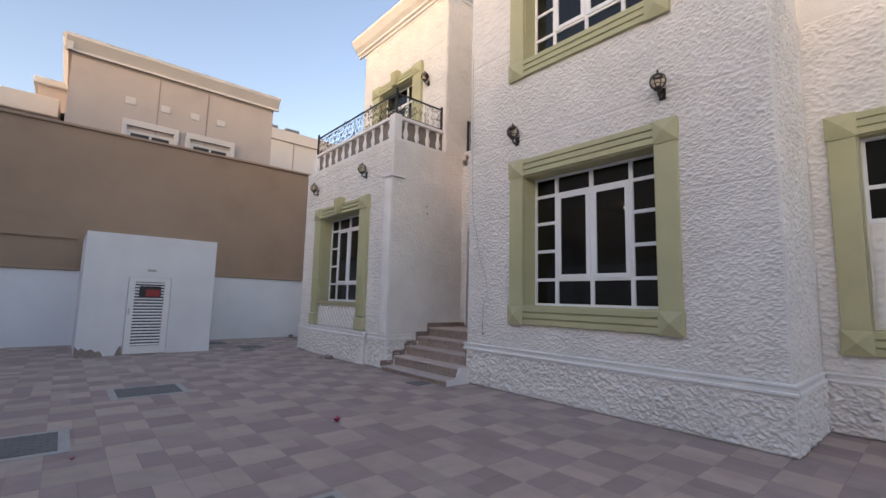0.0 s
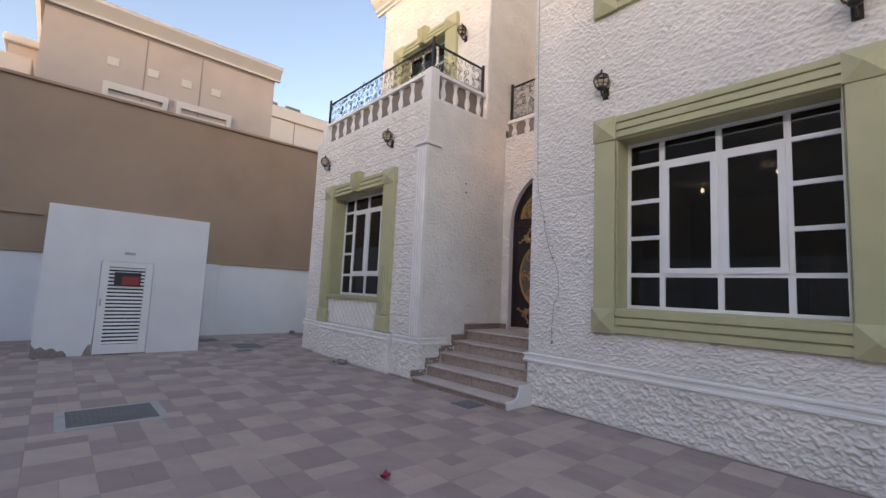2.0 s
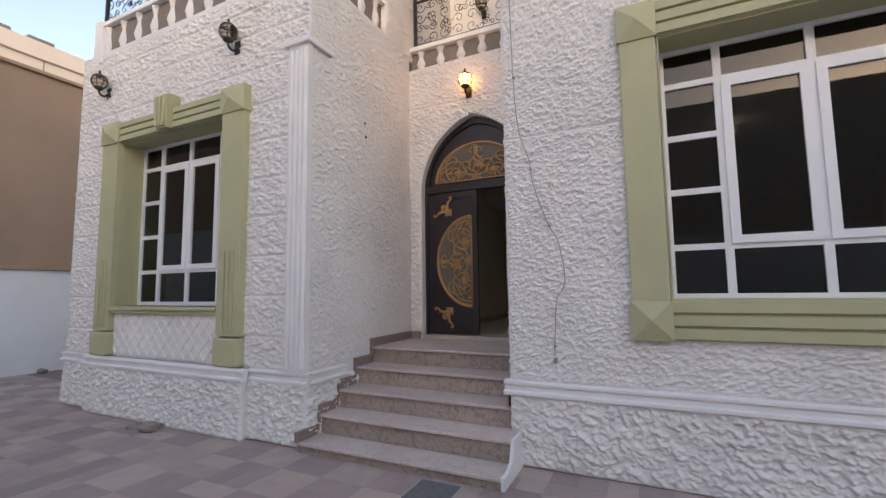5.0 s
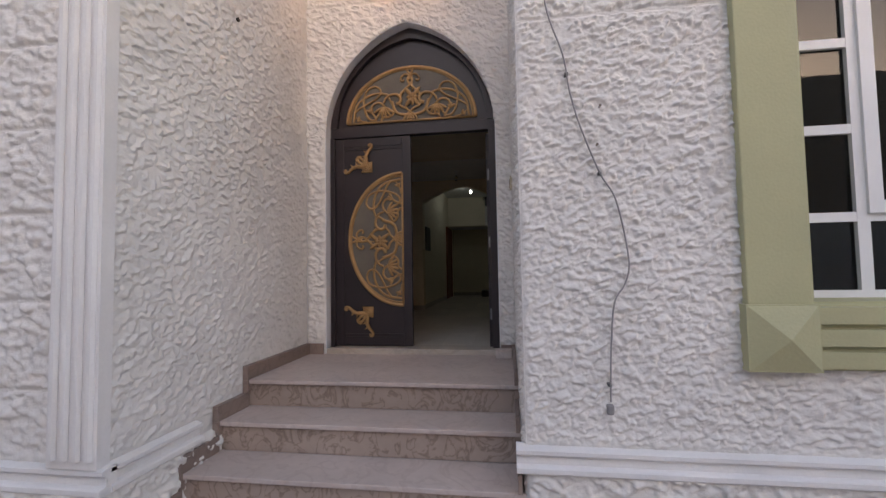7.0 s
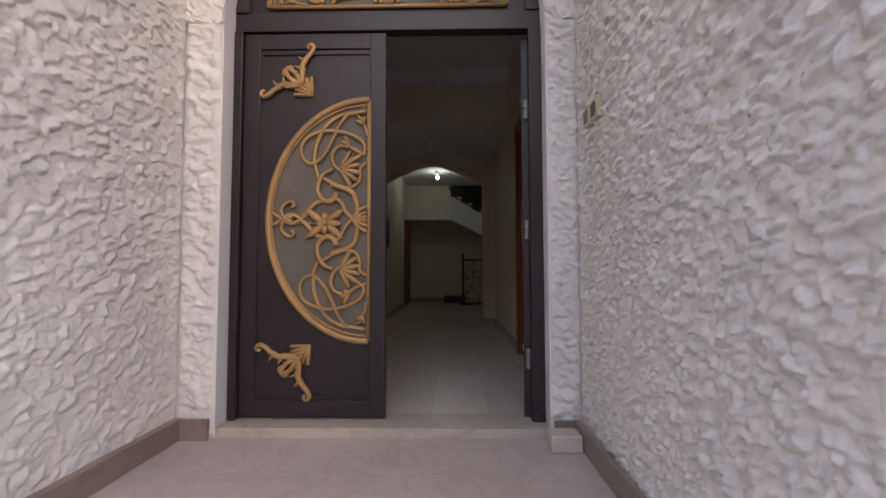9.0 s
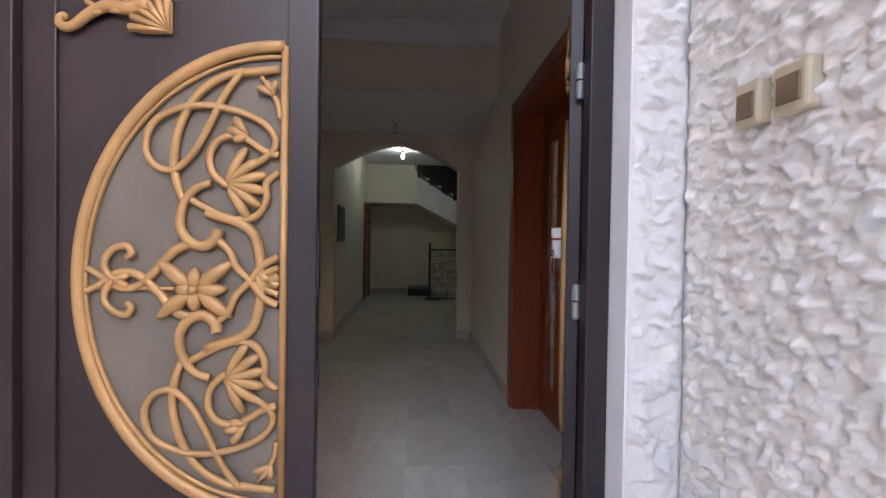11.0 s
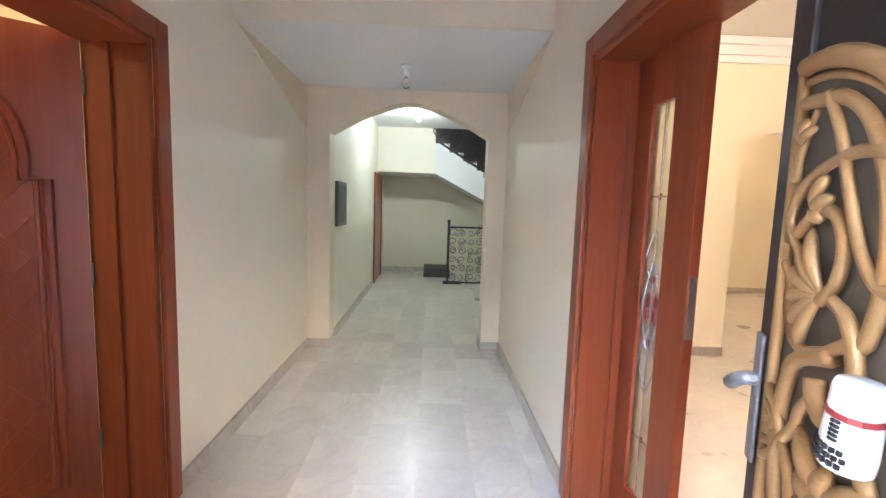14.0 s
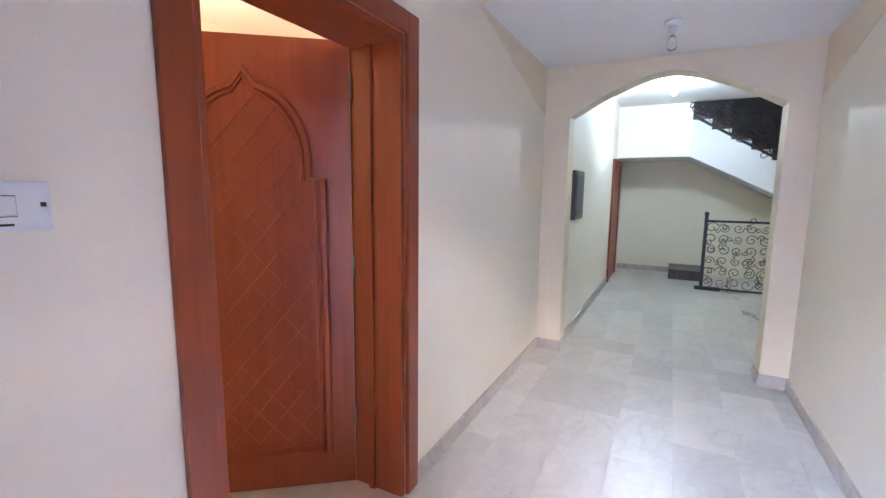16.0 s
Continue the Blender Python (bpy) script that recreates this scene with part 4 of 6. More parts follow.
portal_surround(UX, UW, 0.38, 5.0, "sage green surround with keystone round the terrace door", sill=False)


# ---------------------------------------------------------------- entrance steps
steps = thing("entrance_steps", "brown-grey marble entrance steps with nosings and mottled risers", "steps", Matrix.Translation((5.7, 7.15, 0)))
NOSE = [(5.69, 0.10), (5.98, 0.2875), (6.28, 0.475), (6.60, 0.6625), (6.92, LAND)]
SY0, SY1 = 6.13, REC_L - 0.002
for i, (x, z) in enumerate(NOSE):
    x1 = NOSE[i + 1][0] + 0.03 if i < 4 else DOORWALL
    lo = NOSE[i - 1][1] if i else -0.05
    r0 = SY0 if x < FACADE - 0.05 else CORNER_L + 0.002
    bm = boxes((x - 5.7, x1 - 5.7, r0 - 7.15, SY1 - 7.15, z - 0.03, z), bevel=0.006)
    part("tread", bm, STEP, steps)
    part("riser", boxes((x + 0.03 - 5.7, x + 0.05 - 5.7, r0 - 7.15, SY1 - 7.15, lo, z - 0.03)), RISER, steps)
    # stepped skirting on both flanks
    top = z + 0.10
    nx = x1 - 0.03 if i < 4 else DOORWALL - 0.02
    part("step_skirting", boxes((x - 0.02 - 5.7, nx - 5.7, SY1 - 0.045 - 7.15, SY1 - 0.005 - 7.15, z + 0.001, top), (x - 0.02 - 5.7, x + 0.02 - 5.7, SY1 - 0.045 - 7.15, SY1 - 0.005 - 7.15, lo + 0.1 if i else z, z), bevel=0.003), STEPSKIRT, steps)
    if x > FACADE:
        part("step_skirting", boxes((x - 0.02 - 5.7, nx - 5.7, CORNER_L + 0.022 - 7.15, CORNER_L + 0.045 - 7.15, z + 0.001, top), bevel=0.003), STEPSKIRT, steps)
part("step_core", boxes((NOSE[1][0] + 0.05 - 5.7, 0.64, SY0 + 0.01 - 7.15, SY1 - 0.01 - 7.15, -0.05, 0.25), (0.63, DOORWALL - 5.7, CORNER_L + 0.01 - 7.15, SY1 - 0.01 - 7.15, -0.05, 0.43),
                        (0.95, DOORWALL - 5.7, CORNER_L + 0.01 - 7.15, SY1 - 0.01 - 7.15, 0.43, 0.63), (1.27, DOORWALL - 5.7, CORNER_L + 0.01 - 7.15, SY1 - 0.01 - 7.15, 0.63, 0.818)), CONCRETE, steps)
bm = bmesh.new()
prism(bm, [(5.715, -0.03), (6.262, -0.03), (6.262, 0.29), (5.99, 0.29), (5.965, 0.22), (5.93, 0.14), (5.85, 0.105), (5.70, 0.10)], "y", SY0 - 0.03, SY0 - 0.002)
bm.transform(Matrix.Translation((-5.7, -7.15, 0)))
part("end_stringer", bm, MOULDING, steps, "white painted stepped end stringer")
part("threshold", boxes((DOORWALL + 0.001 - 5.7, DOORWALL + 0.24 - 5.7, DY0 - 7.15, DY1 - 7.15, LAND - 0.02, FLOOR + 0.005), bevel=0.004), SKIRT, steps, "pale marble door threshold")
parts("back_skirting", STEPSKIRT, steps, (DOORWALL - 0.05 - 5.7, DOORWALL - 0.032 - 5.7, DY1 + 0.01 - 7.15, SY1 - 0.046 - 7.15, LAND + 0.001, LAND + 0.10), (DOORWALL - 0.05 - 5.7, DOORWALL - 0.032 - 5.7, CORNER_L + 0.046 - 7.15, DY0 - 0.01 - 7.15, LAND + 0.001, LAND + 0.10))
part("broken_tile", boxes((DOORWALL - 0.17 - 5.7, DOORWALL - 0.055 - 5.7, CORNER_L + 0.05 - 7.15, CORNER_L + 0.19 - 7.15, LAND + 0.001, LAND + 0.075), bevel=0.008), STEP, steps)

# ---------------------------------------------------------------- entrance door
HH, HD = 0.634, 0.528     # half length and depth of the half-round ornament


def fan(x, y):
    """From a drawing of the ornament, 1000 units high, to its own plane: along the straight edge, and away from it."""
    return ((478 - y) / 403 * HH, (508 - x) / 388 * HD)


def ornament_meshes():
    """Gilt half-round scrollwork: its pieces, in the plane (a, b) with c the way out."""
    out = []

    def piece(name, pts, r, steps=6, flat=0.8, c=0.012, mirror=True, taper=None):
        for s in ((1, -1) if mirror else (1,)):
            q = [(fan(x, y)[0] * s, fan(x, y)[1], c) for x, y in pts]
            bm = bmesh.new()
            tube(bm, smooth_path(q, steps), r, 6, flat=flat, normal=(0, 0, 1), taper=taper)
            out.append((name, finish(bm, name, GOLD, True)))
    bm = bmesh.new()
    rim = [(HH * math.sin(t), HD * math.cos(t), 0.012) for t in np.linspace(-math.pi / 2, math.pi / 2, 49)]
    tube(bm, rim, 0.017, 8, normal=(0, 0, 1), flat=0.8)
    tube(bm, [(a * 0.957, b * 0.965 + 0.003, 0.008) for a, b, c in rim], 0.007, 6, normal=(0, 0, 1))
    out.append(("rim", finish(bm, "rim", GOLD, True)))
    bm = bmesh.new()
    tube(bm, [(-HH, 0.0, 0.01), (HH, 0.0, 0.01)], 0.011, 6)
    out.append(("straight_edge", finish(bm, "straight_edge", GOLD, True)))
    piece("scroll", [(497, 115), (455, 120), (400, 128), (350, 155), (316, 200), (300, 245), (298, 290), (312, 335), (330, 345)], 0.012)
    piece("scroll", [(430, 118), (395, 160), (365, 215), (335, 262), (300, 290), (265, 285), (246, 255), (258, 215), (300, 190), (360, 181), (430, 192), (478, 215), (492, 245), (470, 268), (440, 285), (420, 300)], 0.010, c=0.016)
    piece("scroll", [(400, 318), (372, 295), (366, 262), (388, 235), (430, 234), (470, 255), (498, 262)], 0.011, c=0.014)
    piece("scroll", [(498, 290), (474, 310), (474, 340), (452, 368), (405, 372), (355, 352), (322, 335)], 0.011, c=0.013)
    piece("scroll", [(370, 312), (340, 322), (318, 350), (312, 385), (328, 410), (355, 420), (378, 408), (384, 390)], 0.014, c=0.018, taper=lambda t: 0.75 + 0.5 * t)
    piece("scroll", [(360, 362), (420, 378), (452, 400), (464, 440), (470, 470), (500, 487)], 0.015, c=0.014)
    piece("scroll", [(384, 408), (408, 430), (418, 452), (446, 478), (470, 505), (500, 520)], 0.011, c=0.018)
    piece("scroll", [(330, 415), (300, 428), (268, 460), (230, 488), (195, 490), (160, 470), (135, 458)], 0.013, c=0.014, taper=lambda t: 1.15 - 0.5 * t)
    piece("scroll", [(215, 488), (180, 470), (172, 445), (190, 425), (212, 420), (222, 432), (212, 440)], 0.010, c=0.018)
    piece("scroll", [(500, 455), (476, 465), (455, 488)], 0.010, c=0.016)
    piece("stem", [(150, 492), (300, 492)], 0.006, mirror=False)
    piece("sprig", [(500, 200), (495, 175), (480, 150), (462, 128)], 0.009, taper=lambda t: 1.1 - 0.5 * t)

    def petals(name, cx, cy, rows, r, mirror, shape=lambda q: 0.40 + 2.2 * q * (1 - q) ** 0.7):
        for s in ((1, -1) if mirror else (1,)):
            bm = bmesh.new()
            a, b = fan(cx, cy)
            for ang, length in rows:
                t = radians(ang)
                d = (math.sin(t), math.cos(t))
                pts = [((a + d[0] * length * k) * s, b + d[1] * length * k, 0.014 + 0.008 * math.sin(3.14 * k)) for k in (0.0, 0.18, 0.36, 0.54, 0.72, 0.88, 1.0)]
                tube(bm, pts, r, 6, normal=(0, 0, 1), flat=0.7, taper=shape)
            out.append((name, finish(bm, name, GOLD, True)))
    petals("lotus", 398, 312, [(180 + v, 0.11) for v in (-62, -38, -14, 10, 34, 58)], 0.013, True)
    petals("bud", 440, 232, [(20, 0.06), (55, 0.065), (-15, 0.04)], 0.012, True)
    petals("star_flower", 340, 493, [(38, 0.125), (142, 0.125), (218, 0.125), (322, 0.125), (180, 0.085), (90, 0.06), (270, 0.06), (0, 0.05)], 0.022, False, lambda q: 0.12 + 2.9 * q ** 0.8 * (1 - q) ** 1.05)
    bm = bmesh.new()
    a, b = fan(340, 493)
    bmesh.ops.create_icosphere(bm, subdivisions=2, radius=0.014, matrix=Matrix.Translation((a, b, 0.028)))
    out.append(("flower_boss", finish(bm, "flower_boss", GOLD, True)))
    petals("leaf_sprig", 488, 160, [(60, 0.045), (25, 0.05), (95, 0.04)], 0.009, True)
    bm = bmesh.new()
    c = bm.verts.new((0, 0, 0.002))
    ring = [bm.verts.new((HH * math.sin(t), HD * math.cos(t), 0.002)) for t in np.linspace(-math.pi / 2, math.pi / 2, 33)]
    for k in range(32):
        bm.faces.new((c, ring[k], ring[k + 1]))
    out.append(("backing", finish(bm, "backing", DOORBACK)))
    return out


ORNAMENT = ornament_meshes()


def corner_spray(flip):
    """A gilt spray: a ribbed shell in the corner with two leafy arms curling off at right angles."""
    bm = bmesh.new()
    f = flip
    box(bm, 0.0, 0.088, min(0, f * 0.088), max(0, f * 0.088), 0.0, 0.009, bevel=0.004)

    def leaf(u0, v0, ang, length, r, swap):
        t = radians(ang)
        pts = []
        for k in (0.0, 0.3, 0.6, 1.0):
            bend = t + 0.5 * k
            u, v = u0 + math.cos(bend) * length * k, v0 + math.sin(bend) * length * k
            pts.append(((v, u * f, 0.013 + 0.006 * math.sin(3 * k)) if swap else (u, v * f, 0.013 + 0.006 * math.sin(3 * k))))
        tube(bm, pts, r, 6, normal=(0, 0, 1), flat=0.7, taper=lambda q: 0.4 + 2.0 * q * (1 - q) + 0.05 - 0.3 * q)
    for k in range(6):
        t = radians(3 + 16.8 * k)
        tube(bm, [(0.006, 0.006 * f, 0.009), (0.006 + 0.05 * math.cos(t), (0.006 + 0.05 * math.sin(t)) * f, 0.015), (0.006 + 0.098 * math.cos(t), (0.006 + 0.098 * math.sin(t)) * f, 0.012)], 0.011, 6, normal=(0, 0, 1), taper=lambda q: 0.4 + 0.7 * q)
    for swap in (False, True):
        for q, r in (([(0.06, 0.075), (0.105, 0.060), (0.16, 0.064), (0.205, 0.042), (0.24, 0.012), (0.266, 0.004), (0.281, 0.018), (0.272, 0.033), (0.258, 0.026)], 0.017),
                     ([(0.075, 0.07), (0.088, 0.11), (0.118, 0.142), (0.152, 0.146), (0.162, 0.124), (0.146, 0.112)], 0.014)):
            pts = [((v, u * f, 0.013) if swap else (u, v * f, 0.013)) for u, v in q]
            tube(bm, smooth_path(pts, 5), r, 6, normal=(0, 0, 1), flat=0.75, taper=lambda t: 1.15 - 0.6 * t)
        for u, v, ang, ln in ((0.10, 0.062, 40, 0.045), (0.14, 0.066, 30, 0.05), (0.18, 0.055, 12, 0.05), (0.12, 0.055, -30, 0.04), (0.17, 0.05, -45, 0.035), (0.088, 0.105, 60, 0.04)):
            leaf(u, v, ang, ln, 0.011, swap)
    return finish(bm, "corner_spray", GOLD, True)


def door_leaf(sgn, W, H):
    """One steel leaf: local y runs from the hinge to the free edge times sgn, -x is the outside, z up from the foot."""
    th = thing("front_door_leaf", "dark brown steel entrance door leaf with gilt scrollwork", "door")

    def b(x0, x1, s0, s1, z0, z1):
        return (x0, x1, min(s0 * sgn, s1 * sgn), max(s0 * sgn, s1 * sgn), z0, z1)
    t = 0.02
    part("leaf_frame", boxes(b(-t, t, 0, 0.085, 0, H), b(-t, t, W - 0.085, W, 0, H), b(-t, t, 0.085, W - 0.085, 0, 0.085), b(-t, t, 0.085, W - 0.085, H - 0.085, H), bevel=0.004), DOORPAINT, th)
    panel = part("leaf_panel", boxes(b(-0.010, 0.012, 0.085, W - 0.085, 0.085, H - 0.085)), DOORPAINT, th)
    parts("leaf_bead", DOORPAINT, th, b(-0.02, -0.0102, 0.10, W - 0.09, 0.1, 0.115), b(-0.02, -0.0102, 0.10, W - 0.09, H - 0.115, H - 0.1))
    # the ornament: its straight edge stands upright by the free edge
    zc = 1.925 - 0.905
    base = Matrix(((0, 0, -1, -0.012), (0, -sgn, 0, sgn * (W - 0.088)), (1, 0, 0, zc), (0, 0, 0, 1)))
    for nm, me in ORNAMENT:
        share(nm, me, panel, base)
    sq = W - 0.385
    for z, f in ((1.675, 1), (0.372, -1)):
        m = Matrix(((0, 0, -1, -0.011), (-sgn, 0, 0, sgn * sq), (0, 1, 0, z), (0, 0, 0, 1)))
        share("corner_spray", corner_spray(f), panel, m)
    parts("edge_bolt", BLACK, th, b(-0.012, 0.012, W, W + 0.004, 1.0, 1.16), b(-0.012, 0.012, W, W + 0.004, 0.72, 0.8))
    return th


LH = 2.02
left_leaf = door_leaf(-1, 0.76, LH)
left_leaf.matrix_basis = Matrix.Translation((8.075, 7.93, 0.905))
right_leaf = door_leaf(1, 0.695, LH)
right_leaf["label"] = "dark brown steel entrance door leaf with gilt scrollwork, folded open inwards"
LEAF_AT = Matrix.Translation((8.105, 6.432, 0.89)) @ Matrix.Rotation(radians(-110.3), 4, "Z")
right_leaf.matrix_basis = LEAF_AT
# lever handle on the open leaf
bm = boxes((0.021, 0.026, 0.65, 0.688, 0.93, 1.09), bevel=0.002)
part("lock_plate", bm, FOIL, right_leaf, "silver wrapped lock plate")
bm = boxes((-0.028, -0.0205, 0.655, 0.69, 0.9, 1.165), bevel=0.003)
part("lock_plate", bm, FOIL, right_leaf, "silver wrapped lock plate")
bm = bmesh.new()
tube(bm, smooth_path([(0.022, 0.67, 1.02), (0.042, 0.672, 1.02), (0.05, 0.65, 1.018), (0.05, 0.56, 1.01)], 5), 0.013, 8)
part("lever", bm, FOIL, right_leaf, "silver wrapped lever handle", True)
bm = bmesh.new()
tube(bm, smooth_path([(-0.024, 0.672, 1.07), (-0.042, 0.674, 1.07), (-0.052, 0.69, 1.06), (-0.056, 0.72, 1.04)], 5), 0.015, 8)
part("lever", bm, FOIL, right_leaf, "silver wrapped lever handle", True)
# rolled advertising leaflet stuck in the scrollwork
leaflet = thing("leaflet", "rolled white paper leaflet with a red stripe in the scrollwork", "leaflet",
                LEAF_AT @ Matrix.Translation((-0.05, 0.30, 1.10)) @ Matrix.Rotation(radians(7), 4, "X"))
bm = bmesh.new()
lathe(bm, [(0.028, 0.0), (0.029, 0.02), (0.026, 0.1), (0.024, 0.108)], 14)
part("sheet", bm, PAPER, leaflet, "", True)
bm = bmesh.new()
lathe(bm, [(0.0284, 0.066), (0.0280, 0.074)], 14)
part("stripe", bm, RED, leaflet)
bm = bmesh.new()
for k in range(3):
    for j in range(9):
        t = radians(110 + j * 15 + 7 * (k % 2))
        bx, by = 0.0292 * math.cos(t), 0.0292 * math.sin(t)
        box(bm, bx - 0.0024, bx + 0.0024, by - 0.0024, by + 0.0024, 0.006 + k * 0.009, 0.012 + k * 0.009)
for k in range(5):
    for j in range(2):
        t = radians(205 + j * 10)
        bx, by = 0.0285 * math.cos(t), 0.0285 * math.sin(t)
        box(bm, bx - 0.0022, bx + 0.0022, by - 0.0022, by + 0.0022, 0.038 + k * 0.006, 0.041 + k * 0.006)
part("print_bar", bm, BLACK, leaflet)

frame_thing = tagged(new("door_1"), "dark brown steel frame and arched fanlight of the entrance door", "door frame", "", "structure")
frame_thing.matrix_basis = Matrix.Translation((8.08, 7.17, 0.9))


def at_frame(bm):
    bm.transform(Matrix.Translation((-8.08, -7.17, -0.9)))
    return bm


part("jamb", at_frame(boxes((8.03, 8.11, 7.932, 7.976, 0.895, 2.93), bevel=0.004)), DOORPAINT, frame_thing)
part("jamb", at_frame(boxes((8.025, 8.075, 6.357, 6.422, 0.895, 2.93), bevel=0.004)), DOORPAINT, frame_thing)
part("transom_bar", at_frame(boxes((8.04, 8.11, 6.357, 7.976, 2.93, 3.03), bevel=0.004)), DOORPAINT, frame_thing)
bm = bmesh.new()
o, i2 = arch_points(DY0 + 0.002, DY1 - 0.002, 3.03, APEX - 0.002), arch_points(DY0 + 0.075, DY1 - 0.075, 3.03, APEX - 0.1)
prism(bm, o + [(DY0 + 0.075, 3.03)] + i2[::-1], "x", 8.03, 8.11)
part("arch_frame", at_frame(bm), DOORPAINT, frame_thing)
bm = bmesh.new()
prism(bm, [(p, z) for p, z in arch_points(DY0 + 0.07, DY1 - 0.07, 3.03, APEX - 0.095)], "x", 8.075, 8.09)
fan_panel = part("fanlight_panel", at_frame(bm), DOORPAINT, frame_thing)
fan_m = Matrix(((0, 0, -1, -0.006), (1, 0, 0, 0.0), (0, 1, 0, 3.075 - 0.9), (0, 0, 0, 1)))
for nm, me in ORNAMENT:
    share(nm, me, fan_panel, fan_m)
for z in (1.15, 1.82, 2.46):
    bm = bmesh.new()
    lathe(bm, [(0.012, 0), (0.012, 0.05)], 10, Matrix.Translation((8.082, 6.43, z)))
    lathe(bm, [(0.013, 0.055), (0.013, 0.10)], 10, Matrix.Translation((8.082, 6.43, z)))
    part("hinge", at_frame(bm), FOIL, frame_thing)


# ---------------------------------------------------------------- wall lamps
def wall_lamp(lit=False):
    th = thing("wall_lamp", "aged bronze caged globe wall lamp" + (", lit warm yellow" if lit else ", unlit"), "wall lamp", None, "" if lit else "globe lamps on the walls")
    bm = boxes((-0.02, 0.0, -0.045, 0.045, -0.21, -0.05), bevel=0.008)
    part("backplate", bm, BRONZE, th)
    bm = bmesh.new()
    tube(bm, smooth_path([(-0.01, 0, -0.13), (-0.07, 0, -0.19), (-0.13, 0, -0.17), (-0.14, 0, -0.11)], 5), 0.014, 8)
    lathe(bm, [(0.02, -0.13), (0.055, -0.11), (0.06, -0.085), (0.045, -0.08)], 12, Matrix.Translation((-0.14, 0, 0)))
    part("arm", bm, BRONZE, th, "", True)
    bm = bmesh.new()
    bmesh.ops.create_uvsphere(bm, u_segments=16, v_segments=10, radius=0.093, matrix=Matrix.Translation((-0.14, 0, 0)) @ Matrix.Diagonal((1, 1, 1.05, 1)))
    part("globe", bm, WARMBULB if lit else LAMPGLASS, th, "", True)
    bm = bmesh.new()
    for k in range(8):
        t = 2 * math.pi * k / 8
        pts = [(-0.14 + 0.1 * math.sin(v) * math.cos(t), 0.1 * math.sin(v) * math.sin(t), 0.105 * math.cos(v)) for v in np.linspace(0.1, 3.0, 11)]
        tube(bm, pts, 0.006, 5)
    for zz, rr in ((0.0, 0.101), (0.055, 0.087), (-0.055, 0.087)):
        tube(bm, [(-0.14 + rr * math.cos(v), rr * math.sin(v), zz) for v in np.linspace(0, 2 * math.pi, 17)[:-1]], 0.005, 5, closed=True)
    part("cage", bm, BRONZE, th, "", True)
    bm = bmesh.new()
    lathe(bm, [(0.04, 0.09), (0.02, 0.115), (0.012, 0.125), (0.018, 0.14), (0.004, 0.165)], 10, Matrix.Translation((-0.14, 0, 0)))
    part("finial", bm, BRONZE, th, "", True)
    return th


lamp = wall_lamp()
lamp.matrix_basis = Matrix.Translation((FACADE, 5.035, 4.36))
for x, y, z in ((FACADE, 2.62, 4.36), (ANNEX, 9.28, 4.53), (ANNEX, 11.92, 4.53), (UX, 8.86, 7.22), (9.5, 7.5, 6.6)):
    copy_thing(lamp, Matrix.Translation((x, y, z)))
wall_lamp(True).matrix_basis = Matrix.Translation((DOORWALL - 0.005, 7.2, 4.42))


# ---------------------------------------------------------------- balustrades and iron railings
def baluster_mesh(h):
    k = h / 0.4
    prof = [(0.055, 0), (0.055, 0.03), (0.035, 0.045), (0.05, 0.09), (0.062, 0.14), (0.05, 0.2), (0.034, 0.27), (0.032, 0.31), (0.045, 0.33), (0.036, 0.35), (0.055, 0.37), (0.055, 0.4)]
    bm = bmesh.new()
    lathe(bm, [(r * 1.22, z * k) for r, z in prof], 12)
    return finish(bm, "baluster", MOULDING, True)


def balustrade(label, m, length, n, h, post_at=()):
    th = thing("balustrade", label, "balustrade", m)
    me = baluster_mesh(h)
    for i in range(n):
        share("baluster", me, th, Matrix.Translation((0, (i + 0.5) * length / n, 0)))
    # part of the recess shade is in this panel's colour
    part("back_panel", boxes((-0.016, 0.016, 0.002, length - 0.002, 0.0, h)), SHADED_PANEL, th, "grey-brown panel behind the balusters, darkened for their shade")
    part("coping", boxes((-0.09, 0.09, 0, length, h, h + 0.05), (-0.07, 0.07, 0, length, h + 0.05, h + 0.09), bevel=0.012), MOULDING, th)
    for y in post_at:
        part("pedestal", boxes((-0.1, 0.1, y - 0.1, y + 0.1, -0.0, h + 0.1), bevel=0.01), MOULDING, th)
    return th


def scroll_mesh(name, turns, size, r=0.007):
    """A volute that runs out into a second, smaller one."""
    bm = bmesh.new()
    pts = []
    for t in np.linspace(0, 1, 17):
        an = turns * 2 * math.pi * (1 - t)
        rr = size * (0.16 + 0.84 * t ** 0.9)
        pts.append((0.0, rr * math.cos(an), rr * math.sin(an)))
    e = pts[-1]
    for t in np.linspace(0.1, 1, 10):
        an = math.pi - 1.35 * 2 * math.pi * t * 0.8
        rr = size * 0.62 * (1 - 0.72 * t)
        pts.append((0.0, e[1] + size * 0.62 + rr * math.cos(an), rr * math.sin(an)))
    tube(bm, pts, r, 4, normal=(1, 0, 0))
    return finish(bm, name, IRON, True)


SCROLLS = [scroll_mesh("iron_scroll", 1.35, 0.10), scroll_mesh("iron_scroll", 1.15, 0.12), scroll_mesh("iron_scroll", 1.5, 0.085)]


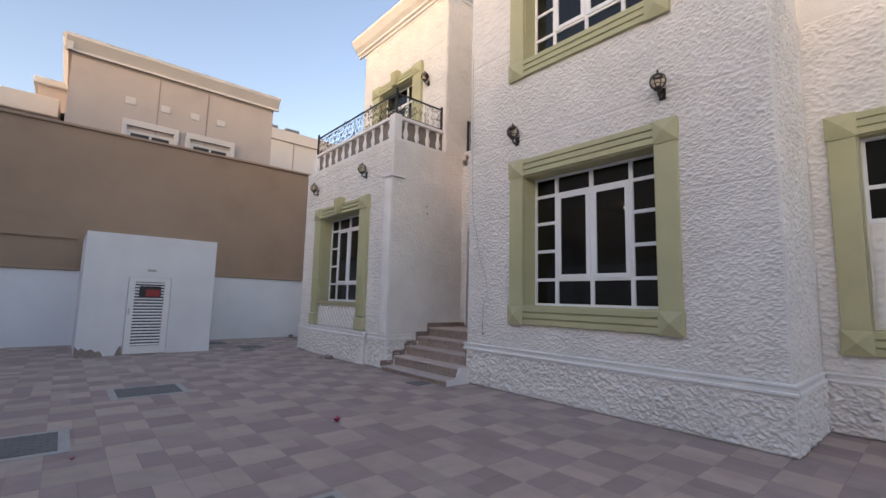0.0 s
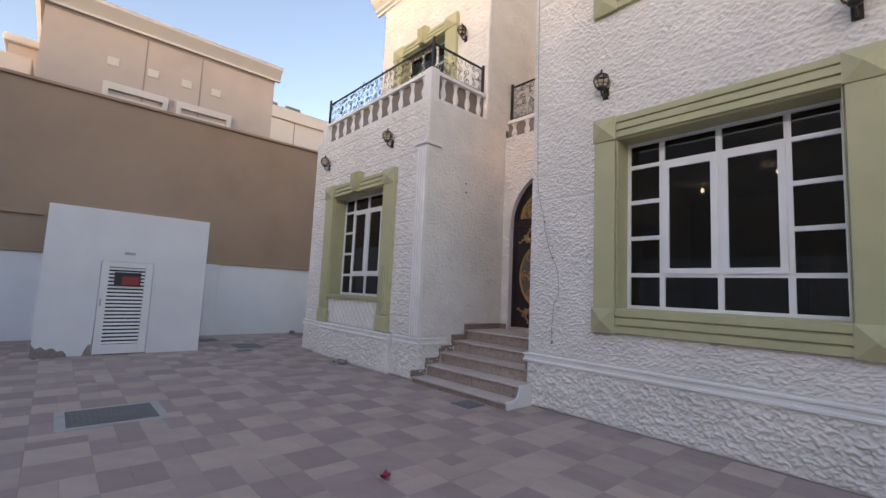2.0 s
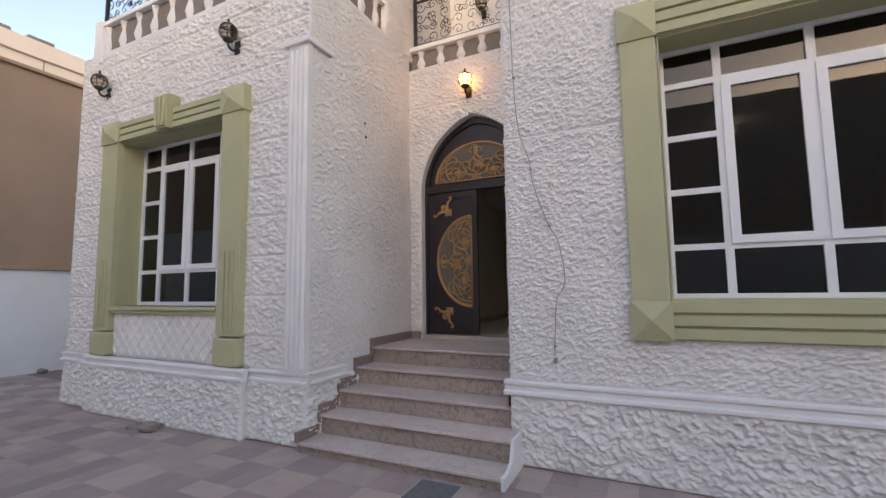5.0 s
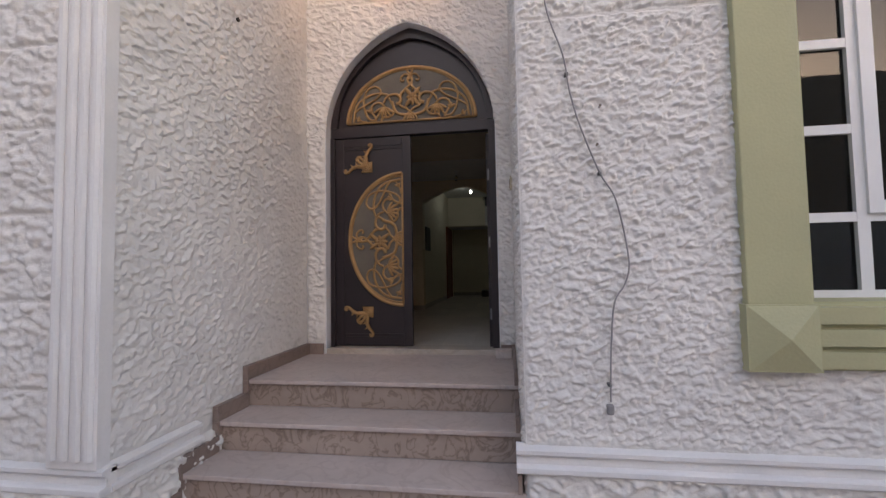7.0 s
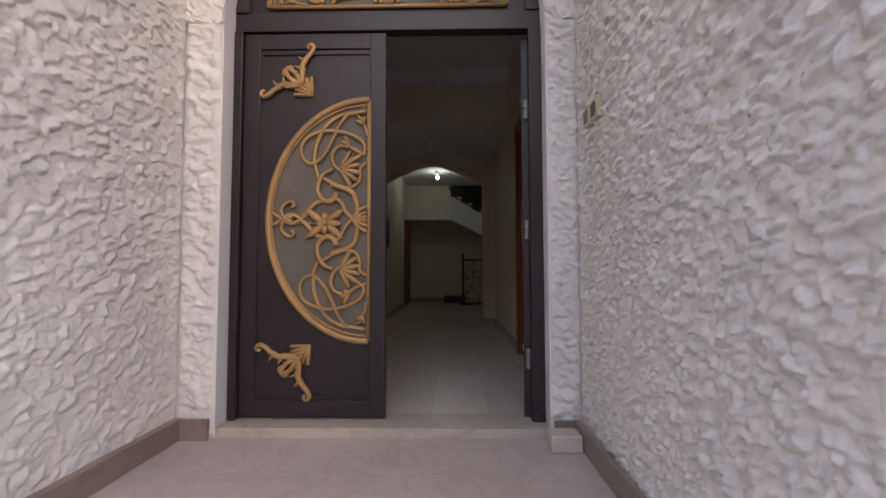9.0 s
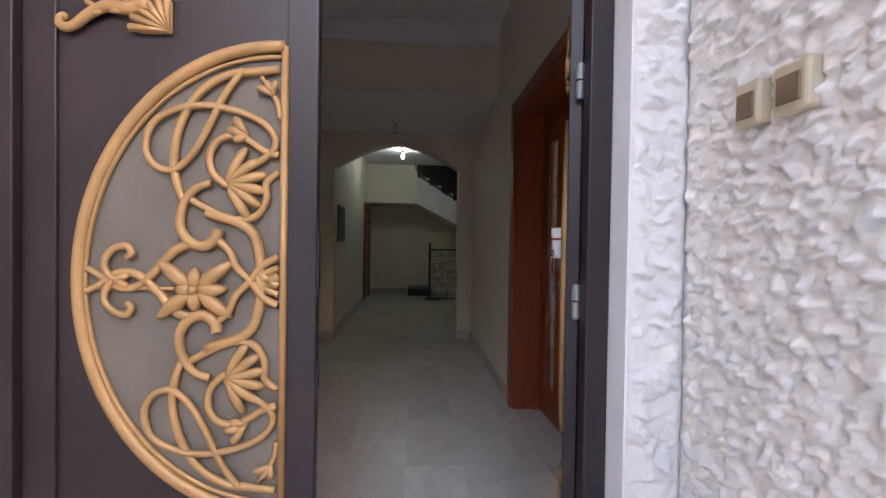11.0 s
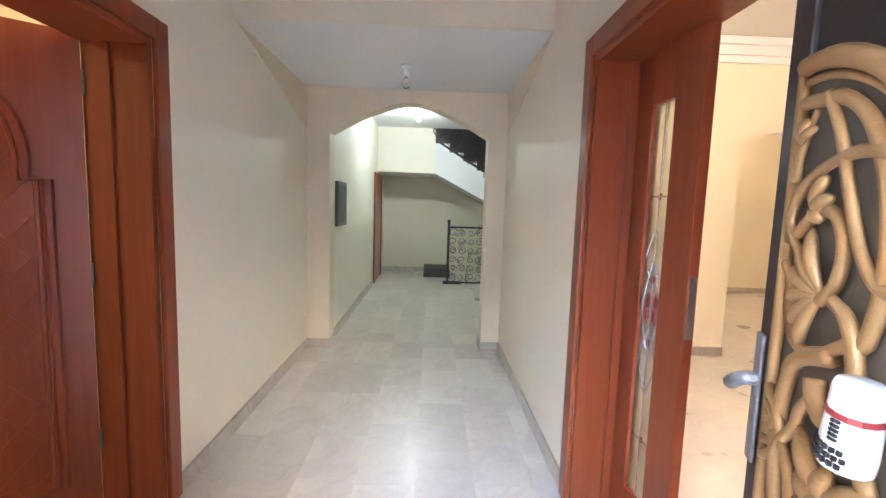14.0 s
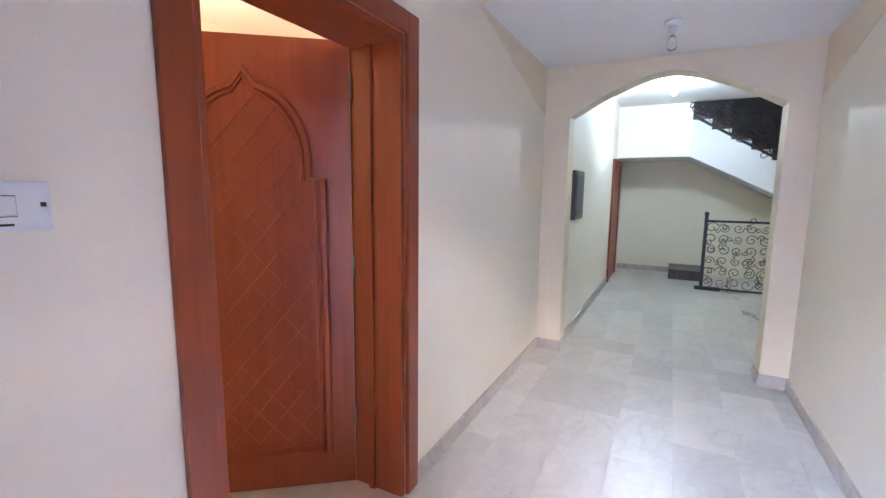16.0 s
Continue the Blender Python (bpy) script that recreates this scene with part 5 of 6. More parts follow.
def iron_railing(label, m, length, height, seed, posts=(0.0,), r=0.016, ball=True, dense=1.0):
    th = thing("iron_railing", label, "railing", m)
    rs = random.Random(seed)
    bm = bmesh.new()
    box(bm, -r, r, 0, length, height - 0.03, height)
    part("top_rail", bm, IRON, th)
    part("bottom_rail", boxes((-r * 0.7, r * 0.7, 0, length, 0.02, 0.045)), IRON, th)
    for p in posts:
        bm = boxes((-0.022, 0.022, p - 0.022, p + 0.022, 0, height + 0.06))
        if ball:
            bmesh.ops.create_uvsphere(bm, u_segments=10, v_segments=6, radius=0.032, matrix=Matrix.Translation((0, p, height + 0.085)))
        part("post", bm, IRON, th)
    pitch = 0.185 / dense
    rows = max(1, int(round((height - 0.07) / pitch)))
    cols = max(1, int(length / pitch))
    for i in range(cols):
        for j in range(rows):
            me = rs.choice(SCROLLS)
            y = (i + 0.5) * length / cols
            z = 0.045 + (j + 0.5) * (height - 0.075) / rows
            s = rs.uniform(0.85, 1.0)
            k = min(1.0, (height - 0.08) / rows / 0.2)
            mm = Matrix.Translation((0, y, z)) @ Matrix.Rotation(radians(90 * rs.randrange(4) + rs.uniform(-20, 20)), 4, "X") @ Matrix.Diagonal((1, s * k, s * k * rs.choice((-1, 1)), 1))
            share("iron_scroll", me, th, mm)
    return th


BZ, BH = 5.06, 0.46
part("parapet_kerb", boxes((ANNEX - 0.01, ANNEX + 0.2, REC_L - 0.01, ANNEX_END + 0.01, 5.0, BZ)), MOULDING, wall_annex)
part("parapet_kerb", boxes((ANNEX + 0.2, UX, REC_L - 0.01, REC_L + 0.19, 5.0, BZ)), MOULDING, flank_l)
balustrade("white plaster balustrade along the roof terrace", Matrix.Translation((ANNEX + 0.1, REC_L + 0.1, BZ)), 4.1, 11, BH, (0.0, 4.05))
balustrade("short white plaster balustrade on the terrace flank", Matrix.Translation((ANNEX + 0.2, REC_L + 0.1, BZ)) @ Matrix.Rotation(radians(-90), 4, "Z"), UX - ANNEX - 0.2, 4, BH)
iron_railing("black wrought-iron scroll railing on the terrace balustrade", Matrix.Translation((ANNEX + 0.1, REC_L + 0.1, BZ + BH + 0.09)), 4.05, 0.55, 1, (0.0, 4.05), dense=1.05)
iron_railing("short black wrought-iron scroll railing on the terrace flank", Matrix.Translation((ANNEX + 0.13, REC_L + 0.1, BZ + BH + 0.09)) @ Matrix.Rotation(radians(-90), 4, "Z"), UX - ANNEX - 0.15, 0.55, 2, (UX - ANNEX - 0.17,), ball=False, dense=1.05)
balustrade("white plaster balustrade of the small balcony", Matrix.Translation((DOORWALL + 0.1, CORNER_L, 4.83)), REC_L - CORNER_L, 6, 0.30)
iron_railing("black wrought-iron scroll railing of the small balcony", Matrix.Translation((DOORWALL + 0.1, CORNER_L + 0.02, 5.22)), REC_L - CORNER_L - 0.06, 0.76, 5, (0.02, REC_L - CORNER_L - 0.08), ball=False, dense=0.95)
# potted climber on the terrace
plant = thing("potted_plant", "dusty grey-green shrub in a clay pot on the roof terrace", "plant", Matrix.Translation((6.5, 9.0, 5.0)))
bm = bmesh.new()
lathe(bm, [(0.10, 0), (0.15, 0.28), (0.17, 0.30), (0.15, 0.31)], 14)
part("pot", bm, RUBBLE, plant)
bm = bmesh.new()
rs = random.Random(4)
for k in range(14):
    t = rs.uniform(0, 6.28)
    tube(bm, smooth_path([(0, 0, 0.28), (0.1 * math.cos(t), 0.1 * math.sin(t), 0.6), (0.35 * math.cos(t), 0.35 * math.sin(t), rs.uniform(0.8, 1.15))], 3), 0.007, 4)
part("stems", bm, RUBBLE, plant)
bm = bmesh.new()
for k in range(420):
    t, rr, z = rs.uniform(0, 6.28), rs.uniform(0.05, 0.42), rs.uniform(0.55, 1.2)
    mm = Matrix.Translation((rr * math.cos(t), rr * math.sin(t), z)) @ Euler((rs.uniform(0, 6), rs.uniform(0, 6), rs.uniform(0, 6))).to_matrix().to_4x4()
    vs = [bm.verts.new(mm @ Vector(p)) for p in ((0, 0, 0), (0.02, 0.015, 0.004), (0.055, 0, 0), (0.02, -0.015, 0.004))]
    bm.faces.new(vs)
part("leaves", bm, LEAFMAT, plant)

# ---------------------------------------------------------------- cable on the stucco
cable = thing("cable", "grey electric cable clipped loosely down the stucco wall", "cable", Matrix.Translation((FACADE, 5.8, 0.9)))
cp = [(6.13, 6.2), (6.11, 5.0), (6.09, 3.6), (6.05, 3.0), (5.965, 2.70), (5.938, 2.505), (5.893, 2.33), (5.804, 2.077), (5.731, 1.938), (5.684, 1.653), (5.702, 1.53), (5.757, 1.438), (5.778, 1.237), (5.79, 1.03), (5.79, 0.955)]
bm = bmesh.new()
tube(bm, smooth_path([(-0.034 - 0.006 * (i % 2), y - 5.8, z - 0.9) for i, (y, z) in enumerate(cp)], 7), 0.0045, 6)
part("wire", bm, CABLE, cable, "", True)
part("end_plug", boxes((-0.032, 0.0, -0.028, 0.008, -0.012, 0.04), bevel=0.010), CABLE, cable)
for y, z in ((5.804, 2.077), (5.95, 2.6), (6.085, 3.5), (5.79, 1.035)):
    part("clip", boxes((-0.036, 0.0, y - 5.81, y - 5.79, z - 0.908, z - 0.892), bevel=0.003), DARKPLASTIC, cable)

for y, z in ((5.811, 2.226), (5.79, 2.424)):
    bm = bmesh.new()
    lathe(bm, [(0.004, -0.02), (0.004, 0.022), (0.007, 0.024), (0.007, 0.028)], 8, Matrix.Translation((FACADE - 0.008, y, z)) @ Matrix.Rotation(radians(-90), 4, "Y"))
    part("nail", bm, BRASSY, wall_main, "rusty nail left in the stucco")

# bell pushes beside the door
for x, w, lab in ((7.687, 0.066, "small yellowed plastic bell push on the stucco"), (7.585, 0.076, "larger yellowed plastic bell box on the stucco")):
    th = thing("bell_push", lab, "bell push", Matrix.Translation((x, CORNER_L, 2.328)))
    part("housing", boxes((-w / 2, w / 2, 0.0, 0.036, -0.046, 0.046), bevel=0.007), OLDPLASTIC, th)
    part("button", boxes((-w * 0.33, w * 0.33, 0.036, 0.041, -0.030, 0.022), bevel=0.002), BROWNPLASTIC, th)

# ---------------------------------------------------------------- utility shed
shed = thing("utility_shed", "plain white plastered utility shed with a louvred door", "shed", Matrix.Translation((0.88, 13.16, 0)))
part("shed_wall", pierced("y", 0.0, 0.14, 0, 2.72, -0.05, 2.86, ((0.86, 1.74, -0.06, 1.84),)), PLAIN_WHITE, shed)
part("shed_wall", boxes((0, 0.14, 0.14, 2.94, -0.05, 2.86)), PLAIN_WHITE, shed)
part("shed_wall", boxes((2.58, 2.72, 0.14, 2.94, -0.05, 2.86)), PLAIN_WHITE, shed)
part("shed_roof", boxes((0.14, 2.58, 0.14, 2.94, 2.72, 2.85)), PLAIN_WHITE, shed)
dl = part("louvre_door", boxes((0.87, 1.0, -0.03, 0.02, 0.02, 1.83), (1.6, 1.73, -0.03, 0.02, 0.02, 1.83), (1.0, 1.6, -0.03, 0.02, 0.02, 0.2), (1.0, 1.6, -0.03, 0.02, 1.73, 1.83), bevel=0.004), PVC, shed, "white metal louvred door")
sl = bmesh.new()
box(sl, -0.3, 0.3, -0.004, 0.004, -0.021, 0.021)
slat = finish(sl, "slat", PVC)
for k in range(21):
    share("slat", slat, dl, Matrix.Translation((1.3, -0.005, 0.235 + k * 0.073)) @ Matrix.Rotation(radians(-24), 4, "X"))
# black sheet paints the darkness inside the shed behind the slats
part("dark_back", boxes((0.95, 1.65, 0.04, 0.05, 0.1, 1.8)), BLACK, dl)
sg = part("warning_sign", boxes((1.09, 1.53, -0.045, -0.035, 1.36, 1.63)), BLACK, dl, "black and red enamel warning sign")
part("sign_field", boxes((1.22, 1.51, -0.048, -0.0455, 1.38, 1.55)), RED, sg)
part("name_plate", boxes((1.22, 1.4, -0.012, 0.0, 1.99, 2.04)), CONCRETE, shed, "small grey name plate")
part("handle", boxes((0.9, 0.93, -0.06, -0.03, 0.95, 1.1), bevel=0.006), STEEL, dl)
bm = bmesh.new()
prism(bm, [(0.0, -0.02), (0.52, -0.02), (0.5, 0.05), (0.44, 0.12), (0.37, 0.10), (0.3, 0.17), (0.2, 0.14), (0.13, 0.2), (0.07, 0.16), (0.0, 0.24)], "y", -0.006, 0.02)
part("plaster_patch", bm, RUBBLE, shed, "bare grey render where the plaster has flaked")
bm = bmesh.new()
prism(bm, [(0.72, -0.02), (0.86, -0.02), (0.85, 0.22), (0.8, 0.2), (0.76, 0.1)], "y", -0.005, 0.02)
part("plaster_patch", bm, RUBBLE, shed)


# ---------------------------------------------------------------- covers, rubble and small things on the ground
def inspection_cover(x, y, w, d, label, rim=0.09):
    th = thing("inspection_cover", label, "manhole cover", Matrix.Translation((x, y, 0)))
    part("concrete_rim", boxes((-w / 2 - rim, w / 2 + rim, -d / 2 - rim, d / 2 + rim, -0.05, 0.006)), CONCRETE, th)
    part("cover", boxes((-w / 2, w / 2, -d / 2, d / 2, -0.02, 0.014), bevel=0.006), COVER, th)
    bm = bmesh.new()
    n, k = max(2, int(w / 0.05)), max(2, int(d / 0.05))
    for i in range(n):
        for j in range(k):
            if (i + j) % 2:
                cx, cy = -w / 2 + (i + 0.5) * w / n, -d / 2 + (j + 0.5) * d / k
                box(bm, cx - 0.016, cx + 0.016, cy - 0.006, cy + 0.006, 0.0135, 0.018)
    part("tread_pattern", bm, COVER, th)["kind"] = "stuff"


inspection_cover(1.70, 8.43, 0.80, 0.66, "grey cast-iron manhole cover in a concrete rim")
inspection_cover(0.30, 6.27, 0.76, 0.70, "grey cast-iron manhole cover in a wide concrete rim")
inspection_cover(2.05, 3.30, 0.42, 0.42, "small grey cast-iron cover in a concrete rim", 0.07)
inspection_cover(5.48, 6.60, 0.34, 0.34, "small grey square drain cover by the steps", 0.015)
inspection_cover(4.75, 13.45, 0.62, 0.75, "dark rectangular cover near the yard wall", 0.02)
inspection_cover(4.45, 12.72, 0.32, 0.28, "small dark cover beside a larger one", 0.015)
inspection_cover(4.15, 14.9, 0.6, 0.6, "dark cover beside the shed", 0.02)


def rubble(x, y, s, label, seed):
    th = thing("rubble_lump", label, "rubble", Matrix.Translation((x, y, 0)))
    bm = bmesh.new()
    bmesh.ops.create_icosphere(bm, subdivisions=2, radius=s, matrix=Matrix.Translation((0, 0, s * 0.42)) @ Matrix.Diagonal((0.8, 1.25, 0.6, 1)))
    rs = random.Random(seed)
    for v in bm.verts:
        v.co *= rs.uniform(0.82, 1.12)
        v.co.z = max(0.0, v.co.z)
    part("lump", bm, RUBBLE, th)


rubble(5.53, 10.18, 0.11, "grey broken mortar lump on the paving", 3)
rubble(5.6, 10.42, 0.06, "small grey mortar crumb by the wall", 5)
rubble(5.5, 10.5, 0.035, "small grey mortar crumb on the paving", 6)
rubble(6.9, 15.9, 0.1, "grey rubble at the yard wall", 8)
rubble(0.95, 13.02, 0.05, "flaked plaster crumb at the shed", 9)
rubble(1.2, 13.0, 0.035, "flaked plaster crumb at the shed", 11)


def petal_cluster(x, y, s):
    th = thing("fallen_blossom", "crumpled pink fallen blossom on the paving", "flower", Matrix.Translation((x, y, 0.0)))
    bm = bmesh.new()
    for k in range(7):
        t = k * 0.9
        p0 = Vector((0, 0, 0.008))
        d = Vector((math.cos(t), math.sin(t), 0.6 + 0.3 * math.sin(k * 2.1)))
        n = Vector((-math.sin(t), math.cos(t), 0))
        vs = [bm.verts.new(q) for q in (p0, p0 + d * s * 0.5 + n * s * 0.4, p0 + d * s, p0 + d * s * 0.5 - n * s * 0.4)]
        bm.faces.new(vs)
    bmesh.ops.solidify(bm, geom=bm.faces[:], thickness=0.002)
    part("petals", bm, PINK, th)


petal_cluster(3.22, 5.30, 0.06)
petal_cluster(0.78, 5.55, 0.025)
petal_cluster(4.3, 9.3, 0.012)

# ---------------------------------------------------------------- far houses
FY = 20.2
far = thing("far_house", "beige two-storey house with a pale parapet behind the boundary", "house", Matrix.Translation((3.6, FY, 0)))
part("wall", boxes((-3.55, 3.55, 0.0, 9.0, 0.0, 9.95)), FAR_PAINT, far)
bm = bmesh.new()
prism(bm, [(0.0, 9.93), (-0.12, 9.93), (-0.12, 10.0), (-0.05, 10.02), (-0.30, 10.38), (-0.30, 10.5), (0.0, 10.5)], "x", -3.75, 3.75)
part("parapet", bm, FAR_TRIM, far, "pale flared parapet moulding")
bm = bmesh.new()
prism(bm, [(-3.55, 9.93), (-3.67, 9.93), (-3.85, 10.38), (-3.85, 10.5), (-3.55, 10.5)], "y", -0.2, 9.0)
part("parapet", bm, FAR_TRIM, far)
# a darker strip paints the shadow line below the parapet
part("band_shadow_gap", boxes((-3.56, 3.56, -0.015, 0.0, 9.84, 9.92)), RUBBLE, far)
for x in (-0.86, 0.87):
    part("vertical_joint", boxes((x - 0.02, x + 0.02, -0.012, 0.0, 4, 9.84)), RUBBLE, far)
for i, x in enumerate((-1.75, -0.62, 0.42, 1.40)):
    part("square_recess", boxes((x - 0.16, x + 0.16, -0.03, -0.001, 8.55, 8.83), (x - 0.12, x + 0.12, -0.04, -0.031, 8.6, 8.72)), FAR_TRIM, far)
for x0, x1 in ((-1.95, -0.1), (0.15, 2.0)):
    w = part("window", boxes((x0, x1, -0.12, 0.0, 7.72, 7.95), (x0, x0 + 0.16, -0.12, 0.0, 5.5, 7.72), (x1 - 0.16, x1, -0.12, 0.0, 5.5, 7.72)), FAR_TRIM, far)
    part("pane", boxes((x0 + 0.3, x1 - 0.3, -0.02, -0.01, 5.6, 7.45)), BLACK, w)
    part("frame", boxes((x0 + 0.16, x1 - 0.16, -0.06, 0.0, 7.45, 7.56), (x0 + 0.16, x0 + 0.3, -0.06, 0.0, 5.5, 7.45), (x1 - 0.3, x1 - 0.16, -0.06, 0.0, 5.5, 7.45), ((x0 + x1) / 2 - 0.04, (x0 + x1) / 2 + 0.04, -0.05, -0.021, 5.6, 7.45)), FAR_TRIM, w)
far2 = thing("far_house", "pale lower house with a flat parapet behind the boundary", "house", Matrix.Translation((-5.0, 23.0, 0)))
part("wall", boxes((-8, 4.8, 0, 8, 0, 8.2)), FAR_PAINT, far2)
part("parapet", boxes((-8.2, 4.8, -0.25, 8, 8.2, 8.95), bevel=0.05), FAR_TRIM, far2)
part("roof_room", boxes((4.0, 6.0, 1.5, 6, 8.95, 9.95)), FAR_PAINT, far2)
part("roof_cap", boxes((3.85, 6.2, 1.3, 6.2, 9.95, 10.25), bevel=0.06), FAR_TRIM, far2)
far3 = thing("far_house", "pale grey low house with roof tanks beyond the beige house", "house", Matrix.Translation((12.0, 27.0, 0)))
part("wall", boxes((-5, 9, 0, 8, 0, 11.05)), FAR_TRIM, far3)
part("parapet", boxes((-5.1, 9.1, -0.15, 8, 11.05, 11.75), bevel=0.04), FAR_TRIM, far3)
part("wall_joint", boxes((-1.2, -1.16, -0.02, 0.0, 0, 11.05)), RUBBLE, far3)
for x in (-3.0, -1.6):
    part("roof_tank", boxes((x, x + 0.9, 0.4, 1.2, 11.75, 12.15), bevel=0.05), COVER, far3)

# ---------------------------------------------------------------- inside: left wooden door
def casing(name, axis_y, sgn, x0, x1, z1, depth, label):
    """A wooden door lining with flat architraves; sgn is the way into the hall."""
    th = tagged(new(name), label, "door frame", "", "structure")
    th.matrix_basis = Matrix.Translation((x0, axis_y, FLOOR))
    W, H = x1 - x0, z1 - FLOOR
    y0, y1 = sorted((0.0, sgn * 0.022))
    part("architrave", boxes((-0.085, 0.002, y0, y1, 0.001, H + 0.085), bevel=0.006), WOOD, th)
    part("architrave", boxes((W - 0.002, W + 0.085, y0, y1, 0.001, H + 0.085), bevel=0.006), WOOD, th)
    part("architrave", boxes((0.002, W - 0.002, y0, y1, H - 0.002, H + 0.085), bevel=0.006), WOOD, th)
    y0, y1 = sorted((0.0, -sgn * depth))
    part("jamb_lining", boxes((0.0, 0.03, y0, y1, 0.001, H)), WOOD, th)
    part("jamb_lining", boxes((W - 0.03, W, y0, y1, 0.001, H)), WOOD, th)
    part("jamb_lining", boxes((0.03, W - 0.03, y0, y1, H - 0.03, H)), WOOD, th)
    ys = sorted((-sgn * depth * 0.55, -sgn * depth * 0.66))
    part("door_stop", boxes((0.03, 0.045, ys[0], ys[1], 0.001, H - 0.03)), WOOD, th)
    part("door_stop", boxes((W - 0.045, W - 0.03, ys[0], ys[1], 0.001, H - 0.03)), WOOD, th)
    return th


casing("door_2", HALL_L, -1, LD[0], LD[1], LD[3], 0.26, "red-brown wooden lining of the room doorway")
casing("door_3", HALL_R, 1, RD[0], RD[1], RD[3], 0.25, "red-brown wooden lining of the double doorway")

LW, LHT = 0.86, 2.02
hx, hy = 9.765, 8.305
dirx, diry = -0.385, 0.50
ang = math.degrees(math.atan2(diry, dirx))
wooden = thing("wooden_door", "red-brown wooden door with an arched lattice panel, standing ajar", "door",
               Matrix.Translation((hx, hy, FLOOR + 0.008)) @ Matrix.Rotation(radians(ang), 4, "Z"))
# local x along the leaf, +y the face seen from the hall
part("leaf", boxes((0, LW, -0.02, 0.02, 0, LHT), bevel=0.003), WOOD, wooden)
pn = part("arched_moulding", bmesh.new(), WOOD, wooden)
c, zs, ztop = 0.43, 1.44, 1.88
left = [(c - 0.31, 0.16), (c - 0.31, zs), (c - 0.25, zs), (c - 0.25, zs + 0.06)]
curve = [(c - 0.25 * math.cos(t) ** 0.9, zs + 0.06 + 0.32 * math.sin(t) ** 0.95) for t in np.linspace(0.12, 1.40, 9)]
half = left + curve + [(c, ztop)]
full = half + [(2 * c - p, z) for p, z in reversed(half[:-1])]
bm = bmesh.new()
for off, r in ((0.0, 0.019), (0.042, 0.010)):
    k = 1 - off * 2.6
    pts = [(c + (p - c) * k, 0.02, 0.16 + off + (z - 0.16) * (1 - off * 0.9)) for p, z in full]
    tube(bm, pts, r, 6, closed=True, normal=(0, 1, 0))
me = finish(bm, "arched_moulding", WOOD, False)
pn.data = me
bm = bmesh.new()


def inside_arch(p, z):
    d = abs(p - c)
    if z < 0.2 or z > ztop - 0.05:
        return False
    if z < zs:
        return d < 0.27
    return d < 0.22 * math.sqrt(max(0.0, 1 - ((z - zs) / (ztop - zs)) ** 2))


for sg_ in (-1, 1):
    for k in range(-14, 24):
        run = []
        for t in np.linspace(0, 2.4, 121):
            p, z = c + sg_ * (t * 0.64 - 0.9) + 0.0, 0.1 * k * 1.5 + t * 0.77 - 0.4
            if inside_arch(p, z):
                run.append((p, 0.0205, z))
            elif len(run) > 3:
                tube(bm, [run[0], run[-1]], 0.0022, 4)
                run = []
            else:
                run = []
        if len(run) > 3:
            tube(bm, [run[0], run[-1]], 0.0022, 4)
part("lattice_bead", bm, WOOD, wooden)
for z in (0.28, 1.0, 1.78):
    part("hinge", boxes((-0.010, 0.002, 0.004, 0.022, z, z + 0.10), bevel=0.003), BRASSY, wooden)


# right double door: glazed far leaf and near leaf
def glazed_leaf(label, m, W, sgn):
    th = thing("glazed_door_leaf", label, "door", m)
    H = 2.03
    b = lambda x0, x1, z0, z1: (min(x0 * sgn, x1 * sgn), max(x0 * sgn, x1 * sgn), -0.02, 0.02, z0, z1)
    g0, g1 = W * 0.28, W * 0.62
    part("leaf", boxes(b(0, g0, 0, H), b(g1, W, 0, H), b(g0, g1, 0, 0.2), b(g0, g1, H - 0.22, H), bevel=0.003), WOOD, th)
    pane = part("glass_strip", boxes((min(g0 * sgn, g1 * sgn), max(g0 * sgn, g1 * sgn), -0.004, 0.004, 0.2, H - 0.22)), FROSTED, th, "pale frosted glass strip with leaded flower motif")
    pane.visible_shadow = False
    bm = bmesh.new()
    mid = (g0 + g1) / 2 * sgn
    hw = (g1 - g0) / 2
    for y in (-0.007, 0.007):
        tube(bm, [(mid, y, 0.2), (mid, y, H - 0.22)], 0.0025, 4)
        for z in (0.45, 1.0, 1.45):
            tube(bm, [(mid - hw, y, z), (mid + hw, y, z)], 0.003, 4)
        for z, s in ((1.0, 0.2), (0.78, 0.14), (1.2, 0.12)):
            for sx in (-1, 1):
                tube(bm, smooth_path([(mid, y, z - s), (mid + sx * hw * 0.8, y, z), (mid, y, z + s)], 5), 0.003, 4)
    part("leading", bm, STEEL, pane)
    for z, s in ((0.45, 0.022), (1.45, 0.022), (1.12, 0.03), (0.86, 0.03)):
        bm = bmesh.new()
        bmesh.ops.create_icosphere(bm, subdivisions=1, radius=1, matrix=Matrix.Translation((mid, 0, z)) @ Matrix.Diagonal((s * 0.8, 0.008, s, 1)))
        part("coloured_bead", bm, RED, pane)
    for sx in (-1, 1):
        bm = bmesh.new()
        bmesh.ops.create_icosphere(bm, subdivisions=1, radius=1, matrix=Matrix.Translation((mid + sx * hw * 0.35, 0, 1.0)) @ Matrix.Diagonal((hw * 0.28, 0.008, 0.1, 1)))
        part("coloured_bead", bm, RED, pane)
    part("lock_edge", boxes((min(W * sgn, (W + 0.003) * sgn), max(W * sgn, (W + 0.003) * sgn), -0.012, 0.012, 0.95, 1.17)), STEEL, th)
    return th


